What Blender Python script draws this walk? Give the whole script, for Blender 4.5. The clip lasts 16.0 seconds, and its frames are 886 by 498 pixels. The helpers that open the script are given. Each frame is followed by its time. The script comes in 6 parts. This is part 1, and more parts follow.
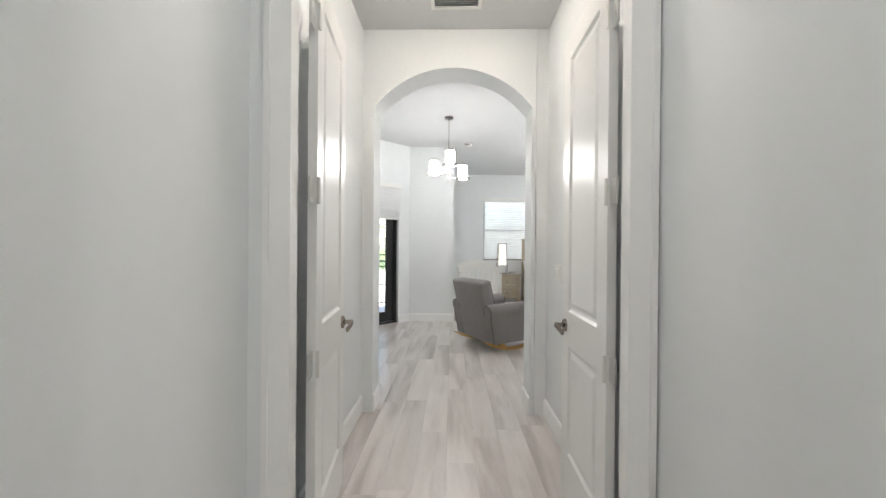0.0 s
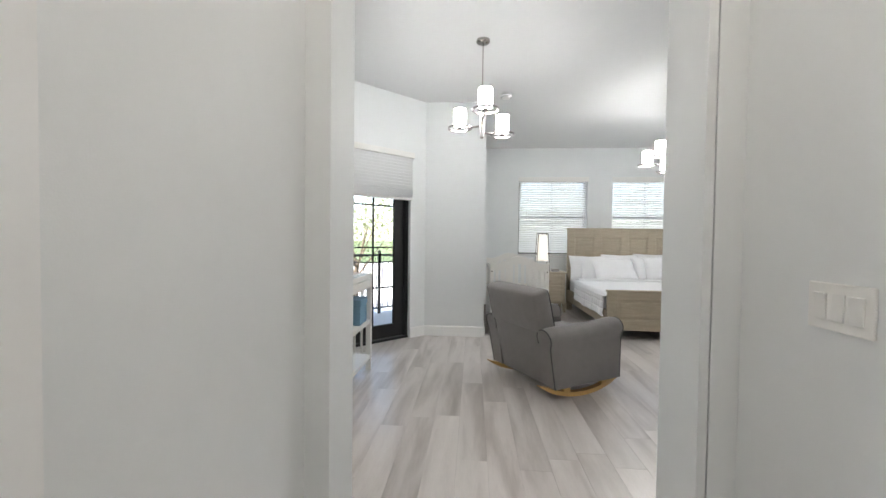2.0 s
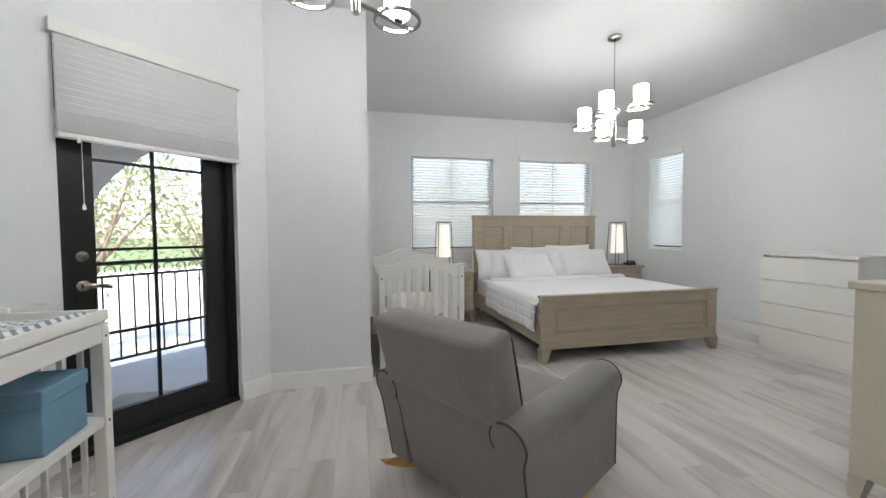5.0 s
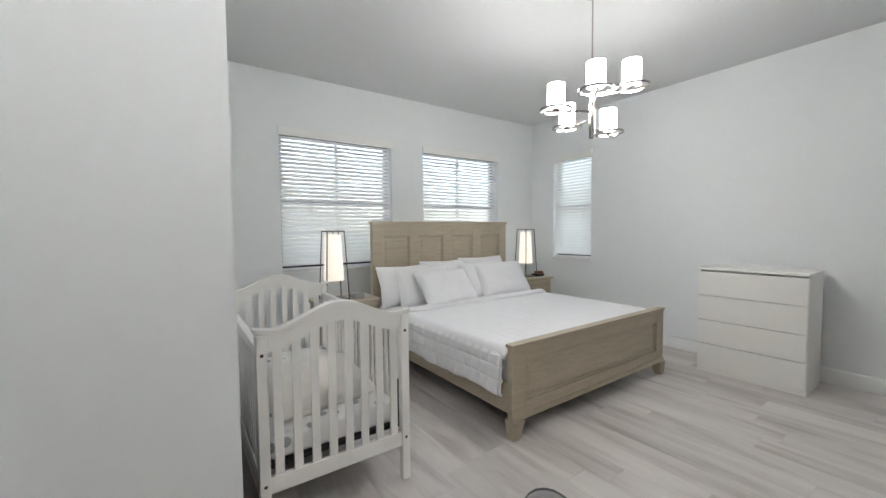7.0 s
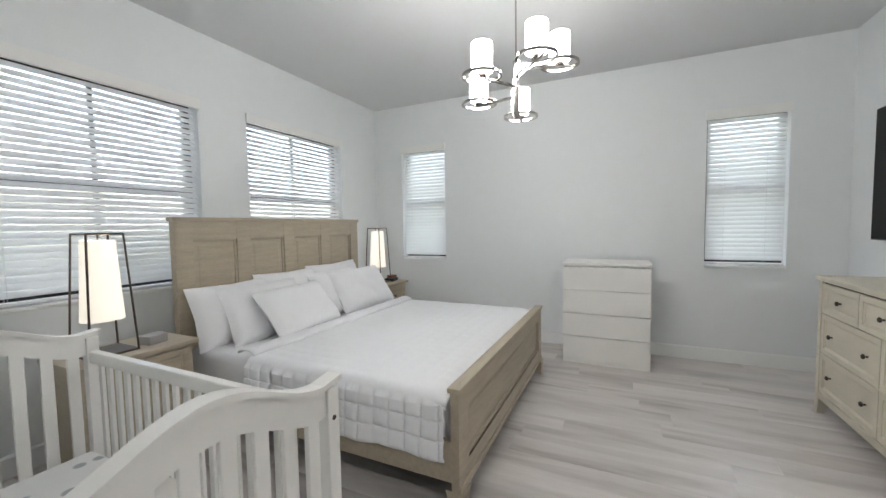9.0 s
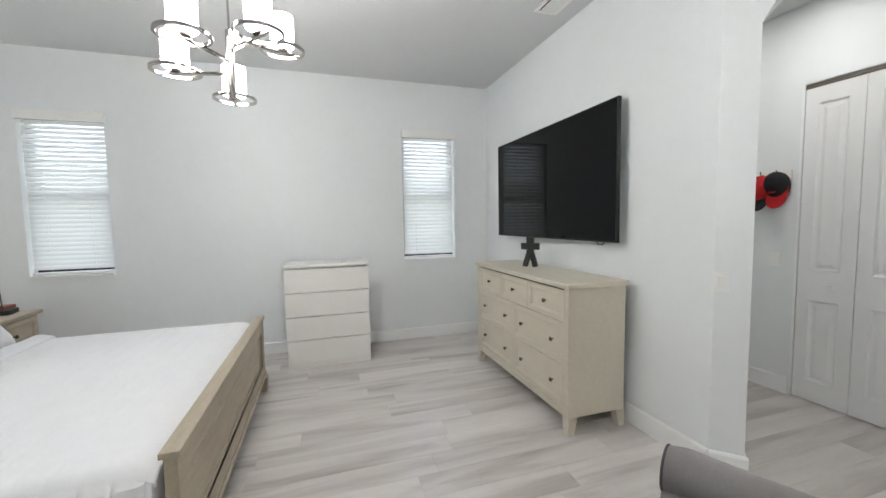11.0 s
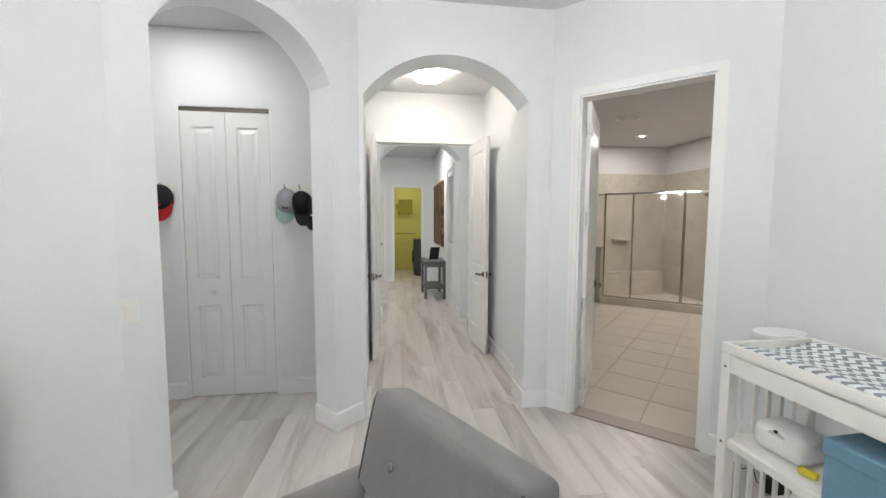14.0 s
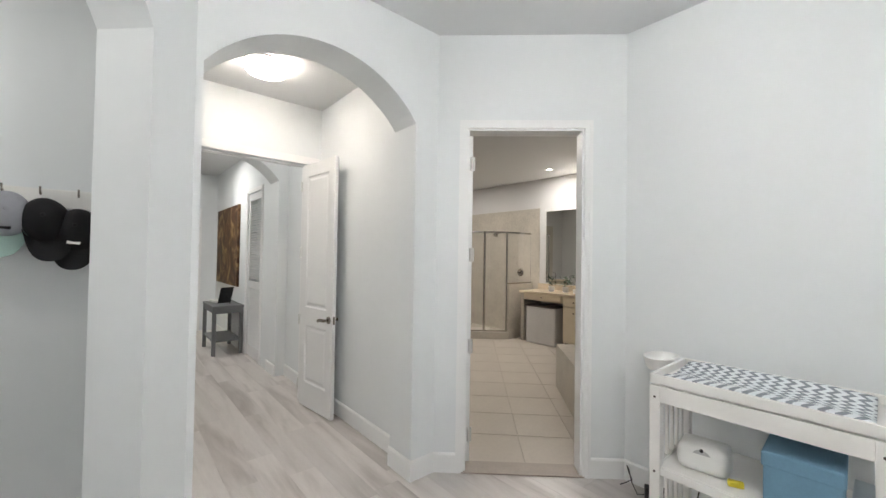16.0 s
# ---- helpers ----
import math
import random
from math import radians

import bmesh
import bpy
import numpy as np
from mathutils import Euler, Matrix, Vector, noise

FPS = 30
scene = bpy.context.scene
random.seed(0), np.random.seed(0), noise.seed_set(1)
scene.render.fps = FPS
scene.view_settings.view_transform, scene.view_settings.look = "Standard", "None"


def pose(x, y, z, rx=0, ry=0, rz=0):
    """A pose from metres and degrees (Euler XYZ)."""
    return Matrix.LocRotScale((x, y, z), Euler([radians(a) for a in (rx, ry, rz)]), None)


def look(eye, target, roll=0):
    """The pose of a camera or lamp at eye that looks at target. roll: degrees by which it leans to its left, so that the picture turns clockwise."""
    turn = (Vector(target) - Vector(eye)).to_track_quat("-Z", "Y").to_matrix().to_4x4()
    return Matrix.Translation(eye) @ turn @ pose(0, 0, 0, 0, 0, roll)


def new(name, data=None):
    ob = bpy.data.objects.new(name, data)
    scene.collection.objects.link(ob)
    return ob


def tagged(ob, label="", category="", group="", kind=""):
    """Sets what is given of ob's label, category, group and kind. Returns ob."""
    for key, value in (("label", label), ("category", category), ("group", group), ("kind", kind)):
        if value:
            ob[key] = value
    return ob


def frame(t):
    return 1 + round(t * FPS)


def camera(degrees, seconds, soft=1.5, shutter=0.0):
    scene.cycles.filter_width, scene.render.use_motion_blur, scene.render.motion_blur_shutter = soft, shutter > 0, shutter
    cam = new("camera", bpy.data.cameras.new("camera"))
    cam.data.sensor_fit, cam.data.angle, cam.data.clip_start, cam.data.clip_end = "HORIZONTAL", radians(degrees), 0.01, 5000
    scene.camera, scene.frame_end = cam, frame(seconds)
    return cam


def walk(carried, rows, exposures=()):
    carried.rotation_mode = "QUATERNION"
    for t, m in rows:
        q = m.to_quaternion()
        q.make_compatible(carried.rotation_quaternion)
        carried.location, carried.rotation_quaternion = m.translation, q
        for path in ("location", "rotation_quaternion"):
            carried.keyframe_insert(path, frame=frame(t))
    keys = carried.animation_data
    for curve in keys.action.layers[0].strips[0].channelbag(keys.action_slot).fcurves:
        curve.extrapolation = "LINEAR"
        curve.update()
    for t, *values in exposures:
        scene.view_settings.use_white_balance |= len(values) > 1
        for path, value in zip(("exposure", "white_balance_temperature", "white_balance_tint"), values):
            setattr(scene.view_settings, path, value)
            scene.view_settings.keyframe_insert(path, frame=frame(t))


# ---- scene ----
cam = camera(98.6, 16.0)
PATH = [
    (0, (0.206, 0.143, 1.323), (0.157, 2.143, 1.316), 0.5),
    (0.5, (0.171, 0.556, 1.304), (0.062, 2.553, 1.29), 0.4),
    (1, (0.144, 0.955, 1.289), (0.007, 2.95, 1.27), 0.6),
    (1.5, (0.13, 1.396, 1.291), (-0.022, 3.39, 1.266), 0.7),
    (2, (0.077, 1.865, 1.303), (-0.079, 3.858, 1.252), 0.7),
    (2.5, (0.08, 2.265, 1.27), (-0.071, 4.258, 1.208), 0.4),
    (3, (0.065, 2.639, 1.24), (-0.083, 4.633, 1.175), 0.0),
    (3.5, (0.09, 2.98, 1.252), (-0.054, 4.973, 1.181), -0.0),
    (4, (0.158, 3.259, 1.256), (0.096, 5.256, 1.177), -0.1),
    (4.5, (0.205, 3.429, 1.247), (0.321, 5.424, 1.164), -0.3),
    (5, (0.135, 3.667, 1.274), (0.574, 5.616, 1.192), -0.4),
    (7.5, (0.041, 5.606, 1.447), (1.346, 7.118, 1.343), -0.6),
    (8, (0.098, 5.908, 1.445), (1.59, 7.235, 1.337), -0.7),
    (10.5, (0.285, 6.541, 1.449), (2.271, 6.351, 1.309), -1.1),
    (11, (0.324, 6.504, 1.46), (2.226, 5.904, 1.314), -1.0),
    (11.5, (0.439, 6.369, 1.48), (2.217, 5.467, 1.333), -1.0),
    (12, (0.564, 6.25, 1.492), (2.131, 5.016, 1.342), -0.9),
    (12.5, (0.632, 6.252, 1.49), (1.835, 4.661, 1.334), -0.7),
    (13, (0.66, 6.296, 1.493), (1.36, 4.428, 1.342), -0.4),
    (13.5, (0.682, 6.331, 1.513), (0.844, 4.344, 1.355), 0.1),
    (14, (0.622, 6.351, 1.528), (0.361, 4.374, 1.376), 0.1),
    (14.5, (0.648, 6.281, 1.56), (0.064, 4.373, 1.427), 0.2),
    (15, (0.775, 6.062, 1.578), (-0.073, 4.254, 1.479), 0.4),
    (15.5, (0.958, 5.813, 1.572), (-0.146, 4.145, 1.555), 0.7),
    (16, (1.128, 5.554, 1.529), (-0.176, 4.038, 1.566), 0.9),
]
EXPOSURES = [(0.0, 3.05), (1.5, 2.95), (3.0, 2.75), (5.0, 2.7), (8.0, 2.7), (10.5, 2.83), (12.0, 3.15), (13.5, 3.1), (16.0, 3.0)]
walk(cam, [(t, look(eye, target, roll)) for t, eye, target, roll in PATH], EXPOSURES)

# ---- light ----
world = bpy.data.worlds.new("world")
scene.world = world
world.use_nodes = True
wn = world.node_tree.nodes
sky = wn.new("ShaderNodeTexSky")
sky.sky_type, sky.sun_disc = "NISHITA", False
sky.sun_elevation, sky.sun_rotation = radians(49), radians(194)
wn["Background"].inputs["Strength"].default_value = 0.11
world.node_tree.links.new(sky.outputs[0], wn["Background"].inputs["Color"])
sun = new("sun", bpy.data.lights.new("sun", "SUN"))
sun.data.energy, sun.data.angle, sun.data.color = 3.2, radians(0.5), (1, 0.95, 0.88)
sun.matrix_world = look((0, 0, 30), (0.15, 0.6, 29.29))


def area_light(name, m, sx, sy, watts, colour=(1, 1, 1)):
    ob = new(name, bpy.data.lights.new(name, "AREA"))
    ob.data.shape, ob.data.size, ob.data.size_y, ob.data.energy, ob.data.color = "RECTANGLE", sx, sy, watts, colour
    ob.matrix_world = m
    return ob


def point_light(name, place, watts, colour, radius=0.04):
    ob = new(name, bpy.data.lights.new(name, "POINT"))
    ob.data.energy, ob.data.color, ob.data.shadow_soft_size = watts, colour, radius
    ob.location = place
    return ob


# the sky seen by each window
for sx_, m_ in ((1.3, look((1.65, 9.755, 1.76), (1.65, 5, 1.76))), (1.3, look((3.47, 9.755, 1.76), (3.47, 5, 1.76))),
                (0.62, look((5.075, 8.825, 1.76), (0, 8.825, 1.76))), (0.62, look((5.075, 5.22, 1.76), (0, 5.22, 1.76)))):
    area_light("window_daylight", m_, sx_, 1.42, (0.8 if sx_ > 1 else 1.6) * sx_, (1.0, 0.985, 0.96))

NEUTRAL, WARM = (1.0, 0.97, 0.93), (1.0, 0.86, 0.68)

# ---- materials ----


def mat(name, colour, rough=0.5, metal=0.0, var=0.05, scale=6.0, bump=0.0, bump_scale=120.0, emit=0.0, emit_colour=None,
        trans=0.0, ior=1.45, sheen=0.0, coat=0.0, per_object=0.0, stretch=(1, 1, 1)):
    m = bpy.data.materials.new(name)
    m.use_nodes = True
    nt = m.node_tree
    nn, lk = nt.nodes, nt.links.new
    b = nn["Principled BSDF"]
    b.inputs["Roughness"].default_value, b.inputs["Metallic"].default_value = rough, metal
    b.inputs["Base Color"].default_value = (*colour, 1)
    b.inputs["Transmission Weight"].default_value, b.inputs["IOR"].default_value = trans, ior
    b.inputs["Sheen Weight"].default_value, b.inputs["Coat Weight"].default_value = sheen, coat
    tc = nn.new("ShaderNodeTexCoord")
    mp = nn.new("ShaderNodeMapping")
    mp.inputs["Scale"].default_value = stretch
    lk(tc.outputs["Object"], mp.inputs["Vector"])
    if var:
        n1, n2 = nn.new("ShaderNodeTexNoise"), nn.new("ShaderNodeTexNoise")
        n1.inputs["Scale"].default_value, n1.inputs["Detail"].default_value = scale, 3
        n2.inputs["Scale"].default_value, n2.inputs["Detail"].default_value = scale * 9, 4
        lk(mp.outputs[0], n1.inputs["Vector"]), lk(mp.outputs[0], n2.inputs["Vector"])
        ad = nn.new("ShaderNodeMath")
        ad.operation = "ADD"
        lk(n1.outputs["Fac"], ad.inputs[0]), lk(n2.outputs["Fac"], ad.inputs[1])
        last = ad
        if per_object:
            oi, mu = nn.new("ShaderNodeObjectInfo"), nn.new("ShaderNodeMath")
            mu.operation, mu.inputs[1].default_value = "MULTIPLY_ADD", per_object
            lk(oi.outputs["Random"], mu.inputs[0]), lk(ad.outputs[0], mu.inputs[2])
            last = mu
        mr = nn.new("ShaderNodeMapRange")
        mr.inputs["From Min"].default_value, mr.inputs["From Max"].default_value = 0.6, 1.4 + per_object
        mr.inputs["To Min"].default_value, mr.inputs["To Max"].default_value = 1 - var, 1 + var
        lk(last.outputs[0], mr.inputs["Value"])
        mx = nn.new("ShaderNodeVectorMath")
        mx.operation = "SCALE"
        mx.inputs[0].default_value = colour
        lk(mr.outputs[0], mx.inputs["Scale"]), lk(mx.outputs[0], b.inputs["Base Color"])
    if bump:
        nb, bp = nn.new("ShaderNodeTexNoise"), nn.new("ShaderNodeBump")
        nb.inputs["Scale"].default_value, nb.inputs["Detail"].default_value = bump_scale, 3
        bp.inputs["Strength"].default_value, bp.inputs["Distance"].default_value = bump, 0.002
        lk(mp.outputs[0], nb.inputs["Vector"]), lk(nb.outputs["Fac"], bp.inputs["Height"]), lk(bp.outputs[0], b.inputs["Normal"])
    if emit:
        b.inputs["Emission Color"].default_value = (*(emit_colour or colour), 1)
        b.inputs["Emission Strength"].default_value = emit
    return m


WALL = mat("wall_paint", (0.80, 0.825, 0.832), 0.65, var=0.012, scale=1.5, bump=0.12, bump_scale=260)
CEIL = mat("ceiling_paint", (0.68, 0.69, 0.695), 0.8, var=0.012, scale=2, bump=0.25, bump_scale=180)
TRIM = mat("trim_paint", (0.87, 0.875, 0.87), 0.35, var=0.012, scale=3)
DOORP = mat("door_paint", (0.82, 0.825, 0.82), 0.32, var=0.012, scale=3, bump=0.04, bump_scale=90)
WHITE = mat("white_lacquer", (0.85, 0.84, 0.81), 0.3, var=0.015, scale=4)
VINYL = mat("white_vinyl", (0.86, 0.86, 0.86), 0.4, var=0.01)
BLACKF = mat("black_frame", (0.012, 0.012, 0.013), 0.4, var=0.1, scale=5)
NICKEL = mat("brushed_nickel", (0.30, 0.265, 0.23), 0.26, metal=1.0, var=0.05, scale=30)
CHROME = mat("polished_nickel", (0.45, 0.43, 0.405), 0.12, metal=1.0, var=0.03)
DARKM = mat("dark_knob_metal", (0.11, 0.09, 0.075), 0.35, metal=0.9, var=0.1)
PLASTIC = mat("white_plastic", (0.84, 0.84, 0.82), 0.35, var=0.01)
BLACKP = mat("black_plastic", (0.012, 0.012, 0.013), 0.4, var=0.1)
BEDWOOD = mat("bed_wood", (0.45, 0.39, 0.295), 0.5, var=0.16, scale=4, bump=0.15, bump_scale=40, stretch=(1.2, 8, 8))
CREAM = mat("cream_wood", (0.66, 0.61, 0.50), 0.45, var=0.05, scale=4, bump=0.08, bump_scale=50, stretch=(1.5, 6, 6))
FABRIC = mat("grey_fabric", (0.225, 0.212, 0.209), 0.95, var=0.08, scale=14, bump=0.4, bump_scale=900, sheen=0.25)
PIPING = mat("piping_fabric", (0.08, 0.08, 0.083), 0.9, var=0.1, scale=20)
OAK = mat("light_wood", (0.58, 0.36, 0.13), 0.4, var=0.12, scale=5, stretch=(1, 6, 6))
LINEN = mat("white_linen", (0.86, 0.865, 0.88), 0.9, var=0.02, scale=8, bump=0.3, bump_scale=160, sheen=0.1)
SCREEN = mat("tv_screen", (0.002, 0.002, 0.0025), 0.02, var=0.0)
SCREEN.node_tree.nodes["Principled BSDF"].inputs["Specular IOR Level"].default_value = 0.15
GLASS = mat("clear_glass", (1, 1, 1), 0.0, trans=1.0, var=0.0)
SHADE = mat("frosted_shade", (0.35, 0.35, 0.34), 0.5, var=0.0, emit=8.2, emit_colour=(1, 0.985, 0.97))
# Glowless inside of the shades, added to weaken the halo overhead.
UNLIT_INSIDE = mat("unlit_shade_inside", (0.6, 0.6, 0.58), 0.6, var=0.0)
LAMPSHADE = mat("lit_lampshade", (0.9, 0.88, 0.82), 0.8, var=0.02, emit=0.11, emit_colour=(1, 0.90, 0.74))
FLUSH = mat("flush_diffuser", (0.95, 0.95, 0.93), 0.5, var=0.0, emit=4.2, emit_colour=(1, 0.89, 0.79))
BLUEBOX = mat("blue_canvas", (0.17, 0.32, 0.44), 0.85, var=0.06, scale=12, bump=0.3, bump_scale=500)
CONCRETE = mat("balcony_concrete", (0.62, 0.63, 0.65), 0.8, var=0.06, scale=3, bump=0.2)
YELLOW = mat("yellow_wall", (0.66, 0.62, 0.20), 0.7, var=0.02)
# Near-black colour that holds the shade inside gaps and recesses.
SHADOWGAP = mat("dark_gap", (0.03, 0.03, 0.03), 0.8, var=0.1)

# ---- building blocks ----


def bm_box(bm, x0, x1, y0, y1, z0, z1, m=None):
    m = m or Matrix()
    vs = [bm.verts.new(m @ Vector(c)) for c in ((x0, y0, z0), (x1, y0, z0), (x1, y1, z0), (x0, y1, z0), (x0, y0, z1), (x1, y0, z1), (x1, y1, z1), (x0, y1, z1))]
    for f in ((3, 2, 1, 0), (4, 5, 6, 7), (0, 1, 5, 4), (1, 2, 6, 5), (2, 3, 7, 6), (3, 0, 4, 7)):
        bm.faces.new([vs[i] for i in f])
    return vs


def box(x0, x1, y0, y1, z0, z1, bevel=0.0, seg=2, m=None):
    bm = bmesh.new()
    bm_box(bm, x0, x1, y0, y1, z0, z1, m)
    if bevel:
        bmesh.ops.bevel(bm, geom=bm.edges[:], offset=bevel, segments=seg, affect="EDGES", profile=0.5)
    return bm


def rod(p0, p1, r0, r1=None, n=12, bm=None):
    """A round bar from p0 to p1."""
    bm = bm or bmesh.new()
    a, b = Vector(p0), Vector(p1)
    m = Matrix.Translation((a + b) / 2) @ (b - a).to_track_quat("Z", "Y").to_matrix().to_4x4()
    bmesh.ops.create_cone(bm, cap_ends=True, segments=n, radius1=r0, radius2=r0 if r1 is None else r1, depth=(b - a).length, matrix=m)
    return bm


def lathe(profile, n=20, bm=None, at=(0, 0, 0)):
    """A turned body from (radius, height) pairs."""
    bm = bm or bmesh.new()
    rings = []
    for r, z in profile:
        rings.append([bm.verts.new((at[0] + r * math.cos(2 * math.pi * k / n), at[1] + r * math.sin(2 * math.pi * k / n), at[2] + z)) for k in range(n)])
    for a, b in zip(rings, rings[1:]):
        for k in range(n):
            bm.faces.new((a[k], a[(k + 1) % n], b[(k + 1) % n], b[k]))
    if profile[0][0] > 1e-4:
        bm.faces.new(rings[0][::-1])
    if profile[-1][0] > 1e-4:
        bm.faces.new(rings[-1])
    return bm


def tube(points, r, n=8, bm=None):
    """A bent round wire along points."""
    bm = bm or bmesh.new()
    pts = [Vector(p) for p in points]
    rings = []
    for i, p in enumerate(pts):
        d = (pts[min(i + 1, len(pts) - 1)] - pts[max(i - 1, 0)]).normalized()
        q = d.to_track_quat("Z", "Y").to_matrix()
        rings.append([bm.verts.new(p + q @ Vector((r * math.cos(2 * math.pi * k / n), r * math.sin(2 * math.pi * k / n), 0))) for k in range(n)])
    for a, b in zip(rings, rings[1:]):
        off = min(range(n), key=lambda o: sum((a[k].co - b[(k + o) % n].co).length for k in range(n)))
        for k in range(n):
            bm.faces.new((a[k], a[(k + 1) % n], b[(k + 1 + off) % n], b[(k + off) % n]))
    bm.faces.new(rings[0][::-1]), bm.faces.new(rings[-1])
    return bm


def ring(bm, centre, radius, w, h, n=32):
    """A flat hoop of rectangular section."""
    cs = []
    for k in range(n):
        a = 2 * math.pi * k / n
        u = Vector((math.cos(a), math.sin(a), 0))
        c = Vector(centre)
        cs.append([bm.verts.new(c + u * (radius + dr) + Vector((0, 0, dz))) for dr, dz in ((-w / 2, -h / 2), (w / 2, -h / 2), (w / 2, h / 2), (-w / 2, h / 2))])
    for k in range(n):
        a, b = cs[k], cs[(k + 1) % n]
        for j in range(4):
            bm.faces.new((a[j], a[(j + 1) % 4], b[(j + 1) % 4], b[j]))
    return bm


def prism(outline, y0, y1, bm=None, m=None):
    """An outline of (x, z) pairs made solid from y0 to y1."""
    bm = bm or bmesh.new()
    m = m or Matrix()
    a = [bm.verts.new(m @ Vector((x, y0, z))) for x, z in outline]
    b = [bm.verts.new(m @ Vector((x, y1, z))) for x, z in outline]
    bm.faces.new(a), bm.faces.new(b[::-1])
    for k in range(len(a)):
        bm.faces.new((a[k], b[k], b[(k + 1) % len(a)], a[(k + 1) % len(a)]))
    return bm


def mesh_of(name, bm, material, smooth=False, tidy=True):
    if tidy:
        bmesh.ops.recalc_face_normals(bm, faces=bm.faces[:])
    me = bpy.data.meshes.new(name)
    bm.to_mesh(me)
    bm.free()
    if smooth:
        for p in me.polygons:
            p.use_smooth = True
        me.set_sharp_from_angle(angle=radians(40))
    me.materials.append(material)
    return me


def part(name, bm, material, parent=None, label="", smooth=False):
    ob = new(name, mesh_of(name, bm, material, smooth))
    if parent:
        ob.parent = parent
    return tagged(ob, label)


def thing(name, m, label, category, group="", kind=""):
    ob = new(name)
    ob.empty_display_size = 0.1
    ob.matrix_world = m
    return tagged(ob, label, category, group, kind)


def setting(name, bm, material, label, category="", smooth=False):
    return tagged(new(name, mesh_of(name, bm, material, smooth)), label, category or name.split("_")[0], "", "structure")


# ---- structure ----
H = 3.13      # bedroom ceiling
HV = 3.06     # vestibule, niche and hall ceilings
XE, YN = 4.92, 9.60


def plan_matrix(p0, p1):
    """Local x runs from p0 to p1, local y points to the left of that."""
    d = Vector((p1[0] - p0[0], p1[1] - p0[1], 0)).normalized()
    return Matrix(((d.x, -d.y, 0, p0[0]), (d.y, d.x, 0, p0[1]), (0, 0, 1, 0), (0, 0, 0, 1)))


def wall(name, p0, p1, thick, height, openings=(), material=None, label="smooth white-grey painted wall", z0=0.0):
    """A wall whose room face runs from p0 to p1 with the room on its left; openings are (from, to, bottom, top, rise of arch)."""
    m = plan_matrix(p0, p1)
    length = math.hypot(p1[0] - p0[0], p1[1] - p0[1])
    bm = bmesh.new()

    def quad(*cs):
        bm.faces.new([bm.verts.new(m @ Vector(c)) for c in cs])

    def slab(s0, s1, b0, b1, t0, t1):
        quad((s0, 0, b0), (s1, 0, b1), (s1, 0, t1), (s0, 0, t0))
        quad((s0, -thick, b0), (s0, -thick, t0), (s1, -thick, t1), (s1, -thick, b1))
        quad((s0, 0, t0), (s1, 0, t1), (s1, -thick, t1), (s0, -thick, t0))
        quad((s0, 0, b0), (s0, -thick, b0), (s1, -thick, b1), (s1, 0, b1))

    s = 0.0
    for a, b, zb, zt, rise in sorted(openings):
        slab(s, a, z0, z0, height, height)
        quad((a, 0, zb), (a, 0, zt), (a, -thick, zt), (a, -thick, zb))
        quad((b, 0, zb), (b, -thick, zb), (b, -thick, zt), (b, 0, zt))
        if zb > z0:
            slab(a, b, z0, z0, zb, zb)
        n = 28 if rise else 1
        half, mid = (b - a) / 2, (a + b) / 2
        rad = (half * half + rise * rise) / (2 * rise) if rise else 0

        def top(x):
            return zt + (math.sqrt(max(rad * rad - (x - mid) ** 2, 0)) - (rad - rise) if rise else 0)
        for k in range(n):
            x0, x1 = a + (b - a) * k / n, a + (b - a) * (k + 1) / n
            slab(x0, x1, top(x0), top(x1), height, height)
        s = b
    slab(s, length, z0, z0, height, height)
    quad((0, 0, z0), (0, 0, height), (0, -thick, height), (0, -thick, z0))
    quad((length, 0, z0), (length, -thick, z0), (length, -thick, height), (length, 0, height))
    bmesh.ops.remove_doubles(bm, verts=bm.verts[:], dist=0.0005)
    return setting(name, bm, material or WALL, label, "wall")


def baseboard(p0, p1, height=0.135, thick=0.016, ext0=0.0, ext1=0.0):
    m = plan_matrix(p0, p1)
    length = math.hypot(p1[0] - p0[0], p1[1] - p0[1])
    bm = bmesh.new()
    prof = [(0, 0), (thick, 0), (thick, height - 0.012), (thick * 0.55, height), (0, height)]
    a = [bm.verts.new(m @ Vector((-ext0, y, z))) for y, z in prof]
    b = [bm.verts.new(m @ Vector((length + ext1, y, z))) for y, z in prof]
    bm.faces.new(a), bm.faces.new(b[::-1])
    for k in range(5):
        bm.faces.new((a[k], b[k], b[(k + 1) % 5], a[(k + 1) % 5]))
    return setting("baseboard", bm, TRIM, "white painted baseboard along the wall", "baseboard")


W1, W2 = (0.98, 2.32), (2.79, 4.15)
W3, W4 = (8.49, 9.16), (4.89, 5.55)
WZ = (1.0, 2.53)
PA, PE, PB = (1.865, 4.45), (0.86, 3.445), (-0.62, 3.445)
PW, PF, PP = (-1.6, 4.36), (-1.6, 5.95), (-0.57, 6.98)
PIER = (0.235, 6.98)

wall("wall_north", (XE, YN), (PIER[0] - 0.02, YN), 0.2, H, [(XE - W2[1], XE - W2[0], *WZ, 0), (XE - W1[1], XE - W1[0], *WZ, 0)])
wall("wall_east", (XE, PA[1]), (XE, YN), 0.2, H, [(W4[0] - PA[1], W4[1] - PA[1], *WZ, 0), (W3[0] - PA[1], W3[1] - PA[1], *WZ, 0)])
wall("wall_tv", PA, (XE, PA[1]), 0.15, H)
wall("wall_niche", PE, PA, 0.25, H, [(0.24, 1.255, 0, 2.44, 0.33)])
wall("wall_arch", PB, PE, 0.265, H, [(0.193, 1.45, 0, 2.44, 0.315)])
